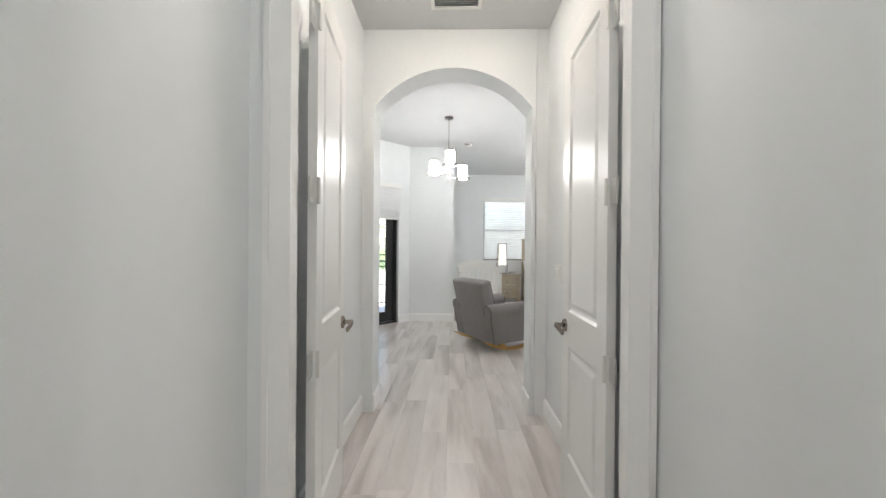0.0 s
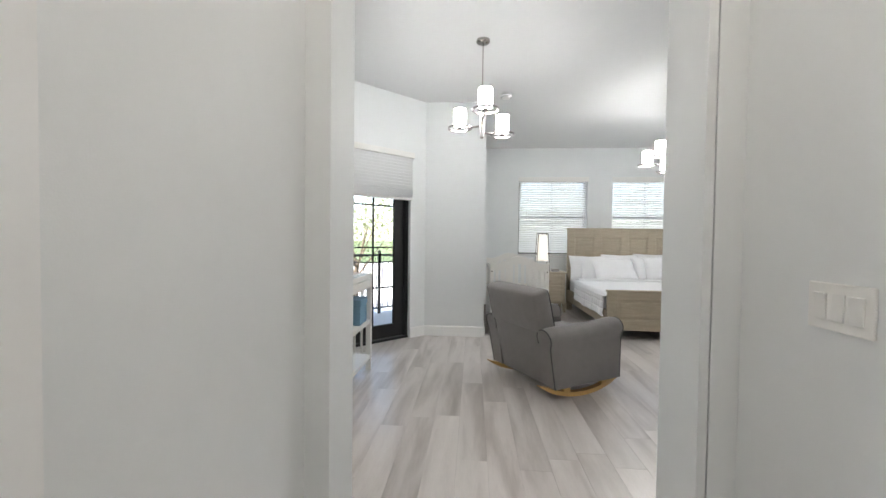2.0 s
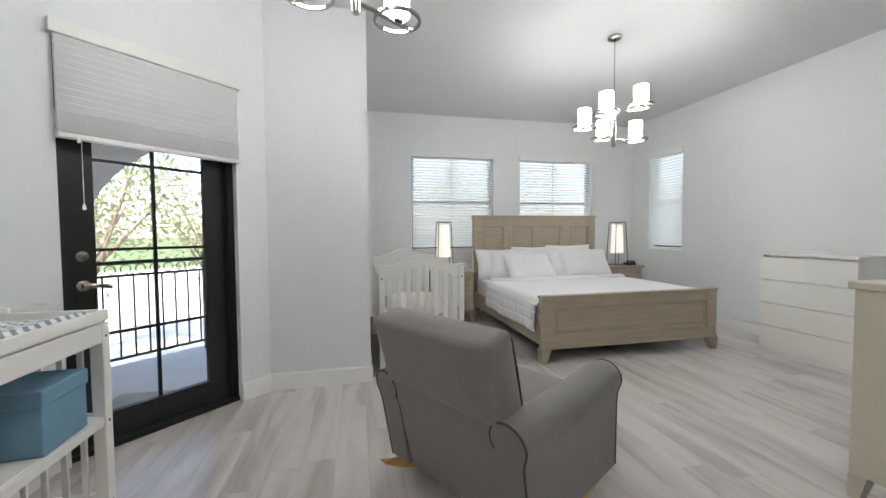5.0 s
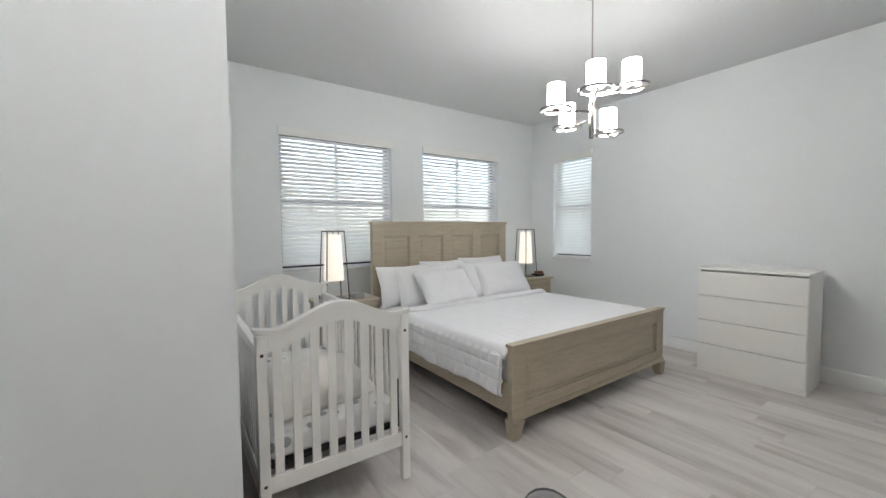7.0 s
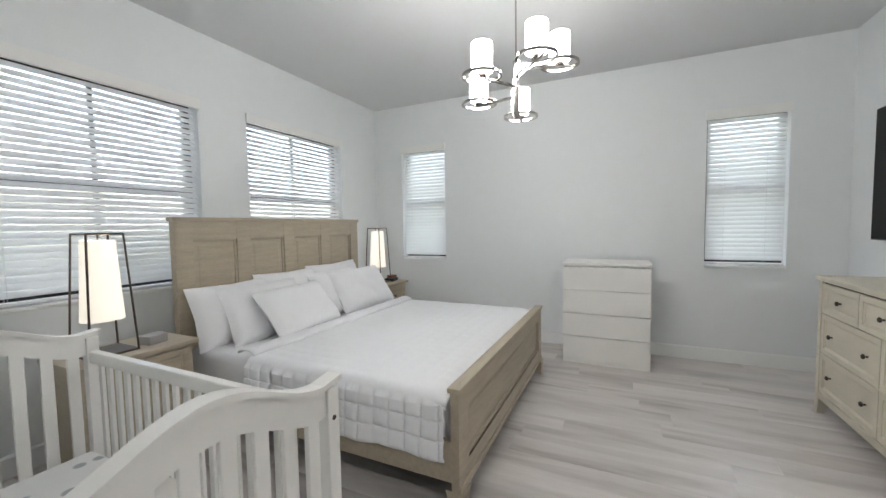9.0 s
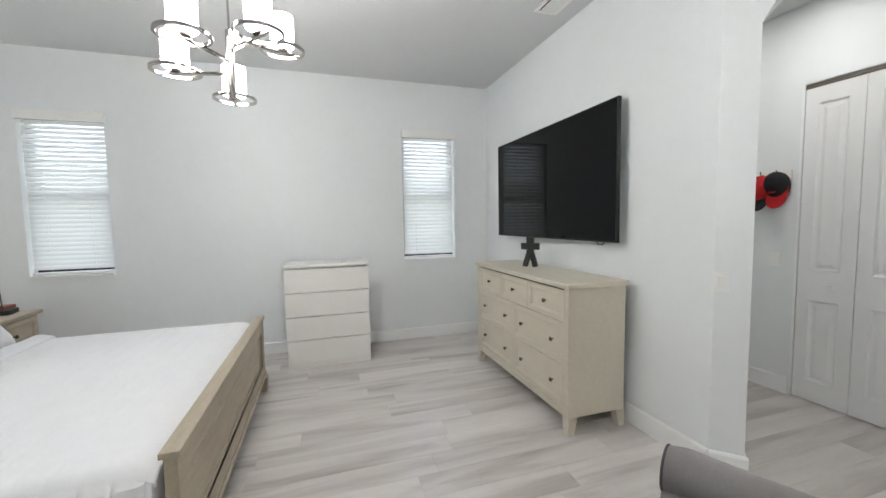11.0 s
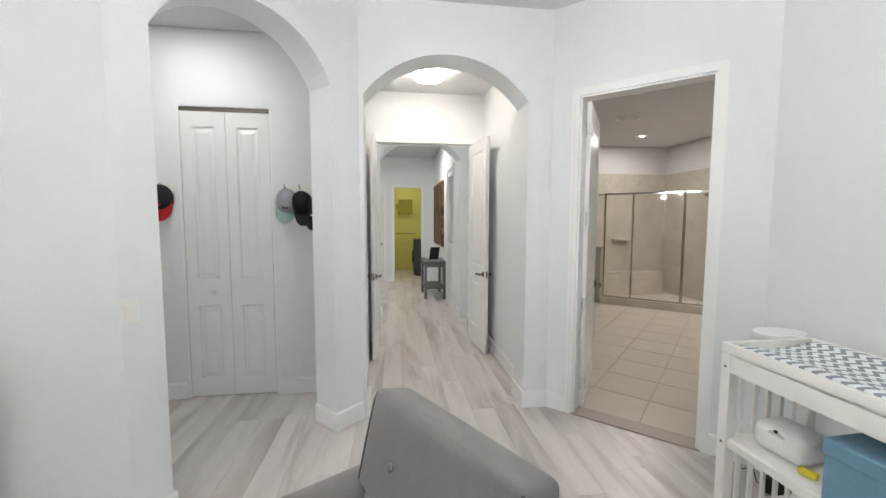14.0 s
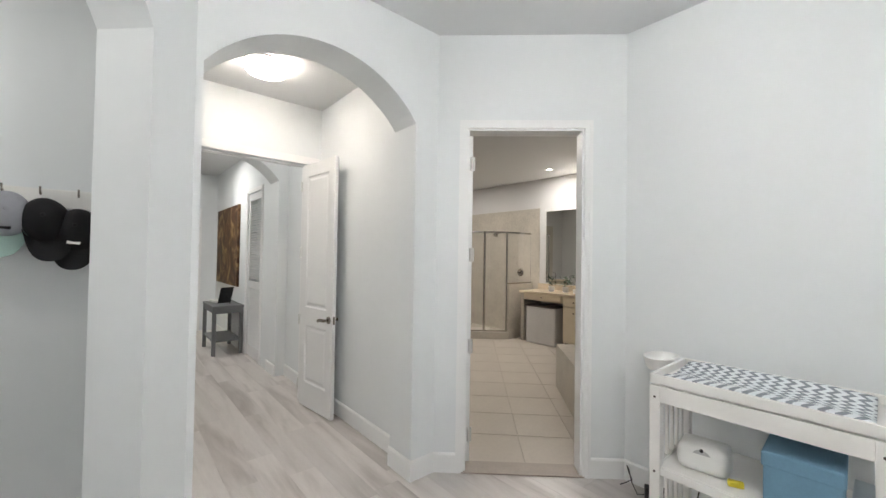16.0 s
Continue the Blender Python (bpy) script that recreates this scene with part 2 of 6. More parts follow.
wall("wall_bath", PW, PB, 0.13, H, [(0.295, 1.125, 0, 2.45, 0)])
wall("wall_west", PF, PW, 0.2, H)
wall("wall_french", PP, PF, 0.2, H, [(0.24, 1.21, 0, 2.42, 0)])
wall("wall_pier", PIER, PP, 0.2, H)
wall("wall_alcove", (PIER[0], YN), PIER, 0.2, H)
# vestibule, hall and niche
VW, VE = -0.52, 0.955
wall("wall_vestibule_west", (VW, 3.18), (VW, 1.62), 0.12, HV)
wall("wall_vestibule_east", (VE, 1.62), (VE, 3.18), 0.12, HV)
wall("wall_pillar", (0.865, 3.18), (1.19, 3.18), -0.24, HV)
wall("wall_door", (VE + 0.12, 1.62), (VW - 0.12, 1.62), -0.12, HV, [(0.21, 1.49, 0, 2.46, 0)])
wall("wall_hall_west", (-0.53, 1.50), (-0.53, 0.60), 0.12, HV)
wall("wall_hall_east", (0.93, 0.60), (0.93, 1.50), 0.12, HV)
wall("wall_hall_arch", (-0.6, 0.60), (1.0, 0.60), 0.35, HV, [(0.19, 1.41, 0, 2.44, 0.31)])
GY = -3.2
wall("wall_gallery_west", (-0.41, 0.25), (-0.41, GY), 0.12, HV, [(0.35, 1.05, 0, 2.42, 0)])
wall("wall_gallery_south", (-0.50, GY), (3.2, GY), 0.12, HV, [(0.41, 1.08, 0, 2.32, 0), (1.35, 2.11, 0, 2.32, 0)])
wall("wall_gallery_east", (3.2, GY), (3.2, 0.25), 0.12, HV)
wall("wall_gallery_north", (3.2, 0.25), (1.0, 0.25), 0.12, HV)
# Added unseen backing, keeps sky light from leaking through the louvred door.
wall("wall_closet", (-0.55, 0.10), (-0.55, -1.0), 0.06, HV)
wall("wall_niche_back", (1.08, 2.93), (3.0, 2.93), 0.12, HV, [(0.56, 1.26, 0, 2.45, 0)])
wall("wall_niche_side", (3.0, 2.93), (3.0, 4.30), 0.12, HV)
# laundry beyond the gallery
wall("wall_laundry_west", (-0.6, GY - 0.12), (-0.6, -5.3), 0.1, HV, material=YELLOW, label="yellow painted laundry wall")
wall("wall_laundry_south", (-0.6, -5.3), (1.4, -5.3), 0.1, HV, material=YELLOW, label="yellow painted laundry wall")
wall("wall_laundry_east", (1.4, -5.3), (1.4, GY - 0.12), 0.1, HV, material=YELLOW, label="yellow painted laundry wall")


def slab_setting(name, x0, x1, y0, y1, z0, z1, material, label, category):
    return setting(name, box(x0, x1, y0, y1, z0, z1), material, label, category)


def ceiling(name, pts, z, label):
    bm = bmesh.new()
    a = [bm.verts.new((x, y, z)) for x, y in pts]
    b = [bm.verts.new((x, y, z + 0.15)) for x, y in pts]
    bm.faces.new(a[::-1]), bm.faces.new(b)
    for k in range(len(a)):
        bm.faces.new((a[k], a[(k + 1) % len(a)], b[(k + 1) % len(a)], b[k]))
    return setting(name, bm, CEIL, label, "ceiling")


BED_OUT = [(PB[0] - 0.1, PB[1] - 0.1), (PE[0] + 0.1, PE[1] - 0.1), (PA[0] + 0.1, PA[1] - 0.1), (XE + 0.15, PA[1] - 0.1), (XE + 0.15, YN + 0.15), (PIER[0] - 0.15, YN + 0.15),
           (PIER[0] - 0.15, PIER[1] + 0.1), (PP[0] - 0.1, PP[1] + 0.1), (PF[0] - 0.1, PF[1] + 0.1), (PW[0] - 0.1, PW[1] - 0.1)]
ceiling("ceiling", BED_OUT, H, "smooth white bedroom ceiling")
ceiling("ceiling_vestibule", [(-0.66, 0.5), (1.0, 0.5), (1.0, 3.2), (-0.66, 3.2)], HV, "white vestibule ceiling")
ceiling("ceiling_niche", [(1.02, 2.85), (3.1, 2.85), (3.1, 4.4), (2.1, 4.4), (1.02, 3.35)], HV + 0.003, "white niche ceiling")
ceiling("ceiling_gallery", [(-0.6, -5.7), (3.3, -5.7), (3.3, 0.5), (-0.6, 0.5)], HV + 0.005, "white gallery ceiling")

# floors
slab_setting("floor", -0.9, 5.1, -5.75, 9.75, -0.1, -0.006, mat("floor_base", (0.33, 0.30, 0.28), 0.7), "grey wood-look vinyl plank floor", "floor")
floor = bpy.data.objects["floor"]
setting("floor_west", box(-1.75, -0.9, 3.3, 7.2, -0.1, -0.007), bpy.data.materials["floor_base"], "grey wood-look vinyl plank floor", "floor")

# baseboards of the bedroom, vestibule and hall
for a, b, e0, e1 in (((XE, YN), (PIER[0], YN), 0, 0), ((XE, PA[1]), (XE, YN), 0, 0), (PA, (XE, PA[1]), 0, 0), ((PIER[0], YN), PIER, 0, 0.016), (PIER, PP, 0.016, -0.0),
                     (PF, PW, 0, 0), ((VW, 3.18), (VW, 1.62), 0, 0), ((VE, 1.62), (VE, 3.18), 0, 0),
                     ((-0.53, 1.50), (-0.53, 0.60), 0, 0), ((0.93, 0.60), (0.93, 1.50), 0, 0), ((-0.41, -0.87), (-0.41, GY), 0, 0),
                     ((1.08, 2.93), (1.62, 2.93), 0, 0), ((2.36, 2.93), (3.0, 2.93), 0, 0), ((3.0, 2.93), (3.0, 4.3), 0, 0), ((0.64, GY), (0.80, GY), 0, 0)):
    baseboard(a, b, ext0=e0, ext1=e1)


def along(p0, p1, s):
    d = math.hypot(p1[0] - p0[0], p1[1] - p0[1])
    return (p0[0] + (p1[0] - p0[0]) * s / d, p0[1] + (p1[1] - p0[1]) * s / d)


def reveal_boards(p0, p1, s0, s1, thick, seg0, seg1):
    """Baseboards beside and inside an archway."""
    m = plan_matrix(p0, p1)
    length = math.hypot(p1[0] - p0[0], p1[1] - p0[1])
    at = lambda s, y: tuple((m @ Vector((s, y, 0)))[:2])
    if seg0:
        baseboard(at(0, 0), at(s0, 0), ext1=0.016)
    if seg1:
        baseboard(at(s1, 0), at(length, 0), ext0=0.016)
    baseboard(at(s0, 0), at(s0, -thick))
    baseboard(at(s1, -thick), at(s1, 0))


reveal_boards(PE, PA, 0.24, 1.255, 0.25, True, True)
reveal_boards(PB, PE, 0.193, 1.45, 0.265, True, False)
baseboard(along(PW, PB, 0), along(PW, PB, 0.24))
baseboard(along(PW, PB, 1.182), along(PW, PB, 1.365))
baseboard(PP, along(PP, PF, 0.24))
baseboard(along(PP, PF, 1.21), PF)
reveal_boards((-0.6, 0.60), (1.0, 0.60), 0.19, 1.41, 0.35, False, False)


def casing(p0, p1, s0, s1, top, face, width=0.062, proud=0.016, name="trim"):
    """Door casing of two uprights and a head on the room face (face 0) or the far face."""
    m = plan_matrix(p0, p1)
    y0, y1 = (0.0, proud) if face == 0 else (face, face + proud)
    bm = bmesh.new()
    for a, b, z0, z1 in ((s0 - width, s0, 0, top + width), (s1, s1 + width, 0, top + width), (s0, s1, top, top + width)):
        bm_box(bm, a, b, y0, y1, z0, z1, m)
        if z0 == 0:
            c = a + 0.012 if a < s0 else b - 0.024
            bm_box(bm, c, c + 0.012, y1, y1 + 0.005, z0, z1 - 0.02, m)
    return setting(name, bm, TRIM, "white painted door casing", "trim")


def jamb(p0, p1, s0, s1, top, thick, stop=0.06):
    m = plan_matrix(p0, p1)
    bm = bmesh.new()
    for a, b in ((s0, s0 + 0.014), (s1 - 0.014, s1)):
        bm_box(bm, a, b, -thick, 0, 0, top, m)
    bm_box(bm, s0 + 0.014, s1 - 0.014, -thick, 0, top - 0.014, top, m)
    return setting("trim", bm, TRIM, "white painted door jamb", "trim")


casing(PW, PB, 0.295, 1.125, 2.45, 0, width=0.057)
jamb(PW, PB, 0.295, 1.125, 2.45, 0.13)
DW0, DW1 = (VE + 0.12, 1.62), (VW - 0.12, 1.62)
casing(DW0, DW1, 0.253, 1.447, 2.45, 0.12, width=0.10, name="trim")
mdoor = plan_matrix(DW0, DW1)
bm = bmesh.new()
for a, b in ((0.21, 0.253), (1.447, 1.49)):
    bm_box(bm, a, b, 0.07, 0.12, 0, 2.45, mdoor)
bm_box(bm, 0.21, 1.49, 0.07, 0.12, 2.45, 2.46, mdoor)
for a, b, z0, z1 in ((0.135, 0.21, 0, 2.535), (1.49, 1.565, 0, 2.535), (0.21, 1.49, 2.46, 2.535)):
    bm_box(bm, a, b, -0.018, 0.0, z0, z1, mdoor)
setting("trim", bm, TRIM, "white painted double door jamb and casing", "trim")
# Shade of the hinge gaps, painted as dark strips in the rabbet.
bm = bmesh.new()
for a, b in ((0.211, 0.216), (1.484, 1.489)):
    bm_box(bm, a, b, 0.001, 0.069, 0.002, 2.455, mdoor)
setting("trim", bm, SHADOWGAP, "dark strip painted for the shade in the door rabbet", "trim")

# ---- doors ----


def panel_leaf(w, h, t, panels, parent, name="leaf"):
    """A door leaf with raised mouldings round sunk panels on both faces; local x across, y thickness, z up."""
    bm = bmesh.new()
    xs = sorted({0, w, *[p[0] for p in panels], *[p[1] for p in panels]})
    zs = sorted({0, h, *[p[2] for p in panels], *[p[3] for p in panels]})
    for i in range(len(xs) - 1):
        for k in range(len(zs) - 1):
            x, z = (xs[i] + xs[i + 1]) / 2, (zs[k] + zs[k + 1]) / 2
            hit = any(p[0] < x < p[1] and p[2] < z < p[3] for p in panels)
            if not hit:
                bm_box(bm, xs[i], xs[i + 1], 0, t, zs[k], zs[k + 1])
    for x0, x1, z0, z1 in panels:
        d, e = 0.030, 0.009
        rings_ = [(0, 0.0), (0.012, 0.011), (0.026, 0.011), (0.05, 0.003)]
        for side in (0, 1):
            prev = None
            for off, dep in rings_:
                y = dep if side == 0 else t - dep
                cur = [bm.verts.new((a, y, b)) for a, b in ((x0 + off, z0 + off), (x1 - off, z0 + off), (x1 - off, z1 - off), (x0 + off, z1 - off))]
                if prev:
                    for q in range(4):
                        bm.faces.new((prev[q], prev[(q + 1) % 4], cur[(q + 1) % 4], cur[q]))
                prev = cur
            bm.faces.new(prev)
    return part(name, bm, DOORP, parent)


def lever(parent, x, z, y, out, way):
    """A brushed lever handle: round rose, neck and curved lever."""
    s = 1 if out > 0 else -1
    # paddle-shaped lever, wider than thick
    bm = tube([(x - way * 0.008, y + s * 0.050, z), (x + way * 0.02, y + s * 0.057, z + 0.001), (x + way * 0.055, y + s * 0.058, z), (x + way * 0.09, y + s * 0.054, z - 0.004), (x + way * 0.118, y + s * 0.048, z - 0.009)], 0.0085, 10)
    for v in bm.verts:
        v.co.z = z + (v.co.z - z) * 1.75
    rod((x, y, z), (x, y + s * 0.010, z), 0.034, 0.032, 24, bm)
    rod((x, y + s * 0.010, z), (x, y + s * 0.016, z), 0.032, 0.018, 24, bm)
    rod((x, y + s * 0.014, z), (x, y + s * 0.052, z), 0.012, n=14, bm=bm)
    return part("lever_handle", bm, NICKEL, parent, "brushed nickel lever handle", smooth=True)


def hinge(parent, z, y=0.0):
    bm = box(-0.05, 0.001, y + 0.012, y + 0.020, z - 0.05, z + 0.05, 0.001, 1)
    rod((-0.006, y - 0.008, z - 0.052), (-0.006, y - 0.008, z + 0.052), 0.007, n=10, bm=bm)
    return part("hinge", bm, mat("hinge_steel", (0.70, 0.70, 0.68), 0.35, metal=0.6) if "hinge_steel" not in bpy.data.materials else bpy.data.materials["hinge_steel"], parent, "painted steel hinge")


def room_door(m, w, label, lev_out=(1, -1), name="door_leaf", flip=1):
    d = thing(name, m, label, "door")
    leaf = panel_leaf(w, 2.425, 0.036, [(0.105, w - 0.105, 0.24, 0.805), (0.105, w - 0.105, 0.985, 2.30)], d)
    leaf.location.z = 0.0
    for o in lev_out:
        lever(leaf, w - 0.06, 0.905, 0.036 if o > 0 else 0.0, o, -1)
    part("latch_plate", box(w - 0.0005, w + 0.0012, 0.008, 0.028, 0.87, 0.94), NICKEL, leaf, "nickel latch plate")
    for z in (0.20, 0.85, 1.53, 2.21):
        hinge(leaf, z, 0.0)
    return d


# leaves of the double door stand open against the vestibule walls
room_door(pose(-0.327, 1.628, 0.012, 0, 0, 96.1), 0.62, "white two-panel double door leaf, open against the vestibule wall")
rd = thing("door_leaf", pose(0.803, 1.628, 0.012, 0, 0, 89) @ Matrix.Diagonal((1, -1, 1, 1)), "white two-panel double door leaf, open against the vestibule wall", "door")
lf = panel_leaf(0.62, 2.425, 0.036, [(0.105, 0.515, 0.24, 0.805), (0.105, 0.515, 0.985, 2.30)], rd)
for o in (1, -1):
    lever(lf, 0.56, 0.905, 0.036 if o > 0 else 0.0, o, -1)
part("latch_plate", box(0.6195, 0.6212, 0.008, 0.028, 0.87, 0.94), NICKEL, lf, "nickel latch plate")
for z in (0.20, 0.85, 1.53, 2.21):
    hinge(lf, z, 0.0)
# bathroom door opens into the bathroom
bj = along(PW, PB, 1.105)
room_door(pose(bj[0] - 0.108, bj[1] - 0.078, 0.012, 0, 0, 236), 0.79, "white two-panel bathroom door, standing open into the bathroom")

# bifold closet door
bf = thing("bifold_door", pose(1.645, 2.895, 0.01), "white two-leaf bifold closet door with raised panels, closed", "door")
for k, x in enumerate((0.0, 0.347)):
    lf = panel_leaf(0.343, 2.40, 0.032, [(0.085, 0.262, 0.16, 0.79), (0.085, 0.262, 1.02, 2.28)], bf)
    lf.location = (x, 0, 0)
    if k == 1:
        part("knob", lathe([(0.006, 0), (0.006, 0.012), (0.016, 0.018), (0.018, 0.028), (0.012, 0.036), (0.0, 0.038)], 16), PLASTIC, lf, "small round white knob", smooth=True).matrix_basis = pose(0.13, 0.032, 0.905, -90)
part("track", box(-0.01, 0.70, 0.0, 0.03, 2.405, 2.435), NICKEL, bf, "metal top track")
bm = bmesh.new()
bm_box(bm, 1.625, 1.640, 2.82, 2.932, 0, 2.45), bm_box(bm, 2.342, 2.357, 2.82, 2.932, 0, 2.45), bm_box(bm, 1.625, 2.357, 2.75, 2.80, 0, 2.5)
setting("trim", bm, TRIM, "white closet jamb", "trim")

# ---- windows and blinds ----
SLAT = mat("blind_slat", (0.88, 0.885, 0.89), 0.45, var=0.01)
nt = SLAT.node_tree
tr_, mx_ = nt.nodes.new("ShaderNodeBsdfTranslucent"), nt.nodes.new("ShaderNodeMixShader")
tr_.inputs[0].default_value, mx_.inputs[0].default_value = (0.9, 0.92, 0.93, 1), 0.37
nt.links.new(nt.nodes["Principled BSDF"].outputs[0], mx_.inputs[1]), nt.links.new(tr_.outputs[0], mx_.inputs[2])
nt.links.new(mx_.outputs[0], nt.nodes["Material Output"].inputs[0])


def window(name, p0, p1, s0, s1, z0, z1, thick, tilt, grille=False):
    """A single-hung window in its opening with a slatted blind before it."""
    m = plan_matrix(p0, p1)
    w, h = s1 - s0, z1 - z0
    win = tagged(new(name), "dark framed single-hung window behind a blind", "window", "", "structure")
    win.matrix_world = m @ Matrix.Translation((s0, -thick, z0))
    bm = bmesh.new()
    for a, b, c, d in ((0, 0.05, 0, h), (w - 0.05, w, 0, h), (0.05, w - 0.05, 0, 0.05), (0.05, w - 0.05, h - 0.05, h), (0.05, w - 0.05, h / 2 - 0.03, h / 2 + 0.03)):
        bm_box(bm, a, b, 0.02, 0.08, c, d)
    if w > 1:
        bm_box(bm, w / 2 - 0.012, w / 2 + 0.012, 0.03, 0.07, 0.05, h - 0.05)
    part("window_frame", bm, BLACKF, win)
    for c, d in ((0.05, h / 2 - 0.03), (h / 2 + 0.03, h - 0.05)):
        pane = part("pane", box(0.05, w - 0.05, 0.046, 0.052, c, d), GLASS, win)
        pane.visible_shadow = False
    part("window_sill", box(0.0, w, 0.08, thick + 0.02, -0.02, 0.004, 0.004), VINYL, win)
    b = thing("window_blind", m @ Matrix.Translation((s0, -0.05, z0)), "white two-inch slatted blind, lowered over the window", "blind", "window blinds")
    part("valance", box(-0.012, w + 0.012, 0.051, 0.075, h - 0.06, h + 0.03, 0.004), PLASTIC, b, "white valance board")
    n = int((h - 0.13) / 0.0445) + 2
    bm = bmesh.new()
    pts = [(-0.025, 0.0), (-0.012, 0.0022), (0.0, 0.003), (0.012, 0.0022), (0.025, 0.0)]
    lo = [[bm.verts.new((x, y, z)) for y, z in pts] for x in (0.012, w - 0.012)]
    hi = [[bm.verts.new((x, y, z + 0.0025)) for y, z in pts] for x in (0.012, w - 0.012)]
    for k in range(4):
        bm.faces.new((lo[0][k], lo[0][k + 1], lo[1][k + 1], lo[1][k])), bm.faces.new((hi[0][k], hi[1][k], hi[1][k + 1], hi[0][k + 1]))
    for e in (0, 4):
        bm.faces.new((lo[0][e], lo[1][e], hi[1][e], hi[0][e]))
    me = mesh_of("slat", bm, SLAT)
    for k in range(n):
        ob = new("slat", me)
        ob.parent = b
        ob.matrix_basis = pose(0, 0, 0.055 + 0.0445 * (k + 0.5), tilt + random.uniform(-1.5, 1.5), random.uniform(-0.05, 0.05))
    part("bottom_rail", box(0.008, w - 0.008, -0.024, 0.024, 0.012, 0.032, 0.004), PLASTIC, b)
    bm = bmesh.new()
    for x in ((0.16, w - 0.16) if w < 1 else (0.16, w / 2, w - 0.16)):
        for y in (-0.026, 0.026):
            rod((x, y, 0.03), (x, y, h - 0.07), 0.0012, n=5, bm=bm)
    part("ladder_cord", bm, PLASTIC, b)
    return win


window("window_1", (XE, YN), (PIER[0], YN), XE - W1[1], XE - W1[0], *WZ, 0.2, -54)
window("window_2", (XE, YN), (PIER[0], YN), XE - W2[1], XE - W2[0], *WZ, 0.2, -54)
window("window_3", (XE, PA[1]), (XE, YN), W3[0] - PA[1], W3[1] - PA[1], *WZ, 0.2, -63)
window("window_4", (XE, PA[1]), (XE, YN), W4[0] - PA[1], W4[1] - PA[1], *WZ, 0.2, -63)

# french door to the balcony
FM = plan_matrix(PP, PF)
FS0, FS1, FT = 0.24, 1.21, 2.42
fd = tagged(new("door_french"), "black metal framed glass balcony door with grille bars, closed", "door", "", "structure")
fd.matrix_world = FM @ Matrix.Translation((FS0, -0.11, 0))
fw = FS1 - FS0
bm = bmesh.new()
for a, b, c, d in ((0, 0.045, 0, FT), (fw - 0.045, fw, 0, FT), (0.045, fw - 0.045, FT - 0.045, FT)):
    bm_box(bm, a, b, -0.05, 0.06, c, d)
bm_box(bm, 0.0, fw, -0.07, 0.075, 0.0, 0.03)
part("door_frame", bm, BLACKF, fd)
bm = bmesh.new()
GX0, GX1, GZ0, GZ1 = 0.19, fw - 0.17, 0.20, FT - 0.17
for a, b, c, d in ((0.05, GX0, 0.035, FT - 0.05), (GX1, fw - 0.05, 0.035, FT - 0.05), (GX0, GX1, 0.035, GZ0), (GX0, GX1, GZ1, FT - 0.05)):
    bm_box(bm, a, b, -0.022, 0.022, c, d)
fleaf = part("leaf", bm, BLACKF, fd)
part("glass_pane", box(GX0, GX1, -0.004, 0.004, GZ0, GZ1), GLASS, fleaf).visible_shadow = False
for x in ((GX0 + GX1) / 2,):
    part("muntin", box(x - 0.009, x + 0.009, -0.012, 0.012, GZ0, GZ1), BLACKF, fleaf)
for z in (0.68, 1.19, 1.72):
    part("muntin", box(GX0, GX1, -0.0125, 0.0125, z - 0.009, z + 0.009), BLACKF, fleaf)
lx = fw - 0.105
lever(fleaf, lx, 0.985, 0.022, 1, -1)
part("deadbolt", lathe([(0.03, 0), (0.03, 0.012), (0.012, 0.016), (0.012, 0.026), (0, 0.027)], 20), NICKEL, fleaf, "round nickel deadbolt", smooth=True).matrix_basis = pose(lx, 0.022, 1.155, -90)
# its blind, drawn up halfway
rb = thing("door_blind", FM @ Matrix.Translation((FS0, 0.0, 0)), "white slatted blind over the balcony door, mostly drawn up", "blind")
part("valance", box(-0.02, fw + 0.02, 0.001, 0.055, 2.34, 2.415, 0.004), PLASTIC, rb, "white valance board")
bm = box(0, fw - 0.0, -0.012, 0.012, 0, 0.048, 0.003, 1)
me = mesh_of("slat", bm, SLAT)
for k in range(11):
    ob = new("slat", me)
    ob.parent = rb
    ob.matrix_basis = pose(0, 0.02, 1.945 + 0.038 * k, -12 + random.uniform(-2, 2))
bm = box(0, fw, -0.025, 0.025, 0, 0.0042, 0.001, 1)
me = mesh_of("stacked_slat", bm, SLAT)
for k in range(22):
    ob = new("stacked_slat", me)
    ob.parent = rb
    ob.matrix_basis = pose(random.uniform(-0.002, 0.002), 0.024, 1.83 + 0.0053 * k, random.uniform(-1, 1))
part("bottom_rail", box(0, fw, -0.002, 0.05, 1.80, 1.828, 0.004), PLASTIC, rb)
bm = bmesh.new()
for dx, z in ((0.0, 1.42), (0.01, 1.78)):
    rod((fw - 0.09 + dx, 0.056, z + 0.02), (fw - 0.09 + dx, 0.056, 1.84), 0.0016, n=6, bm=bm)
    lathe([(0.002, 0.03), (0.007, 0.02), (0.009, 0.0), (0.0, -0.004)], 10, bm, (fw - 0.09 + dx, 0.056, z))
part("pull_cord", bm, PLASTIC, rb, "white pull cord with tassels")

# ---- balcony and outdoors ----
BM = FM @ Matrix.Translation((FS0 + fw / 2, -0.2, 0))     # local -y leads outwards
setting("balcony", box(-3.6, 2.2, -1.75, 0.0, -0.2, -0.03, m=BM), CONCRETE, "pale concrete balcony floor", "balcony")
rail = thing("balcony_railing", BM @ Matrix.Translation((0, -1.6, -0.03)), "black metal balcony railing with thin balusters", "railing")
IRON = mat("railing_iron", (0.02, 0.02, 0.022), 0.45, metal=0.3, var=0.1)
part("top_rail", box(-2.2, 2.2, -0.022, 0.022, 1.02, 1.06, 0.006), IRON, rail)
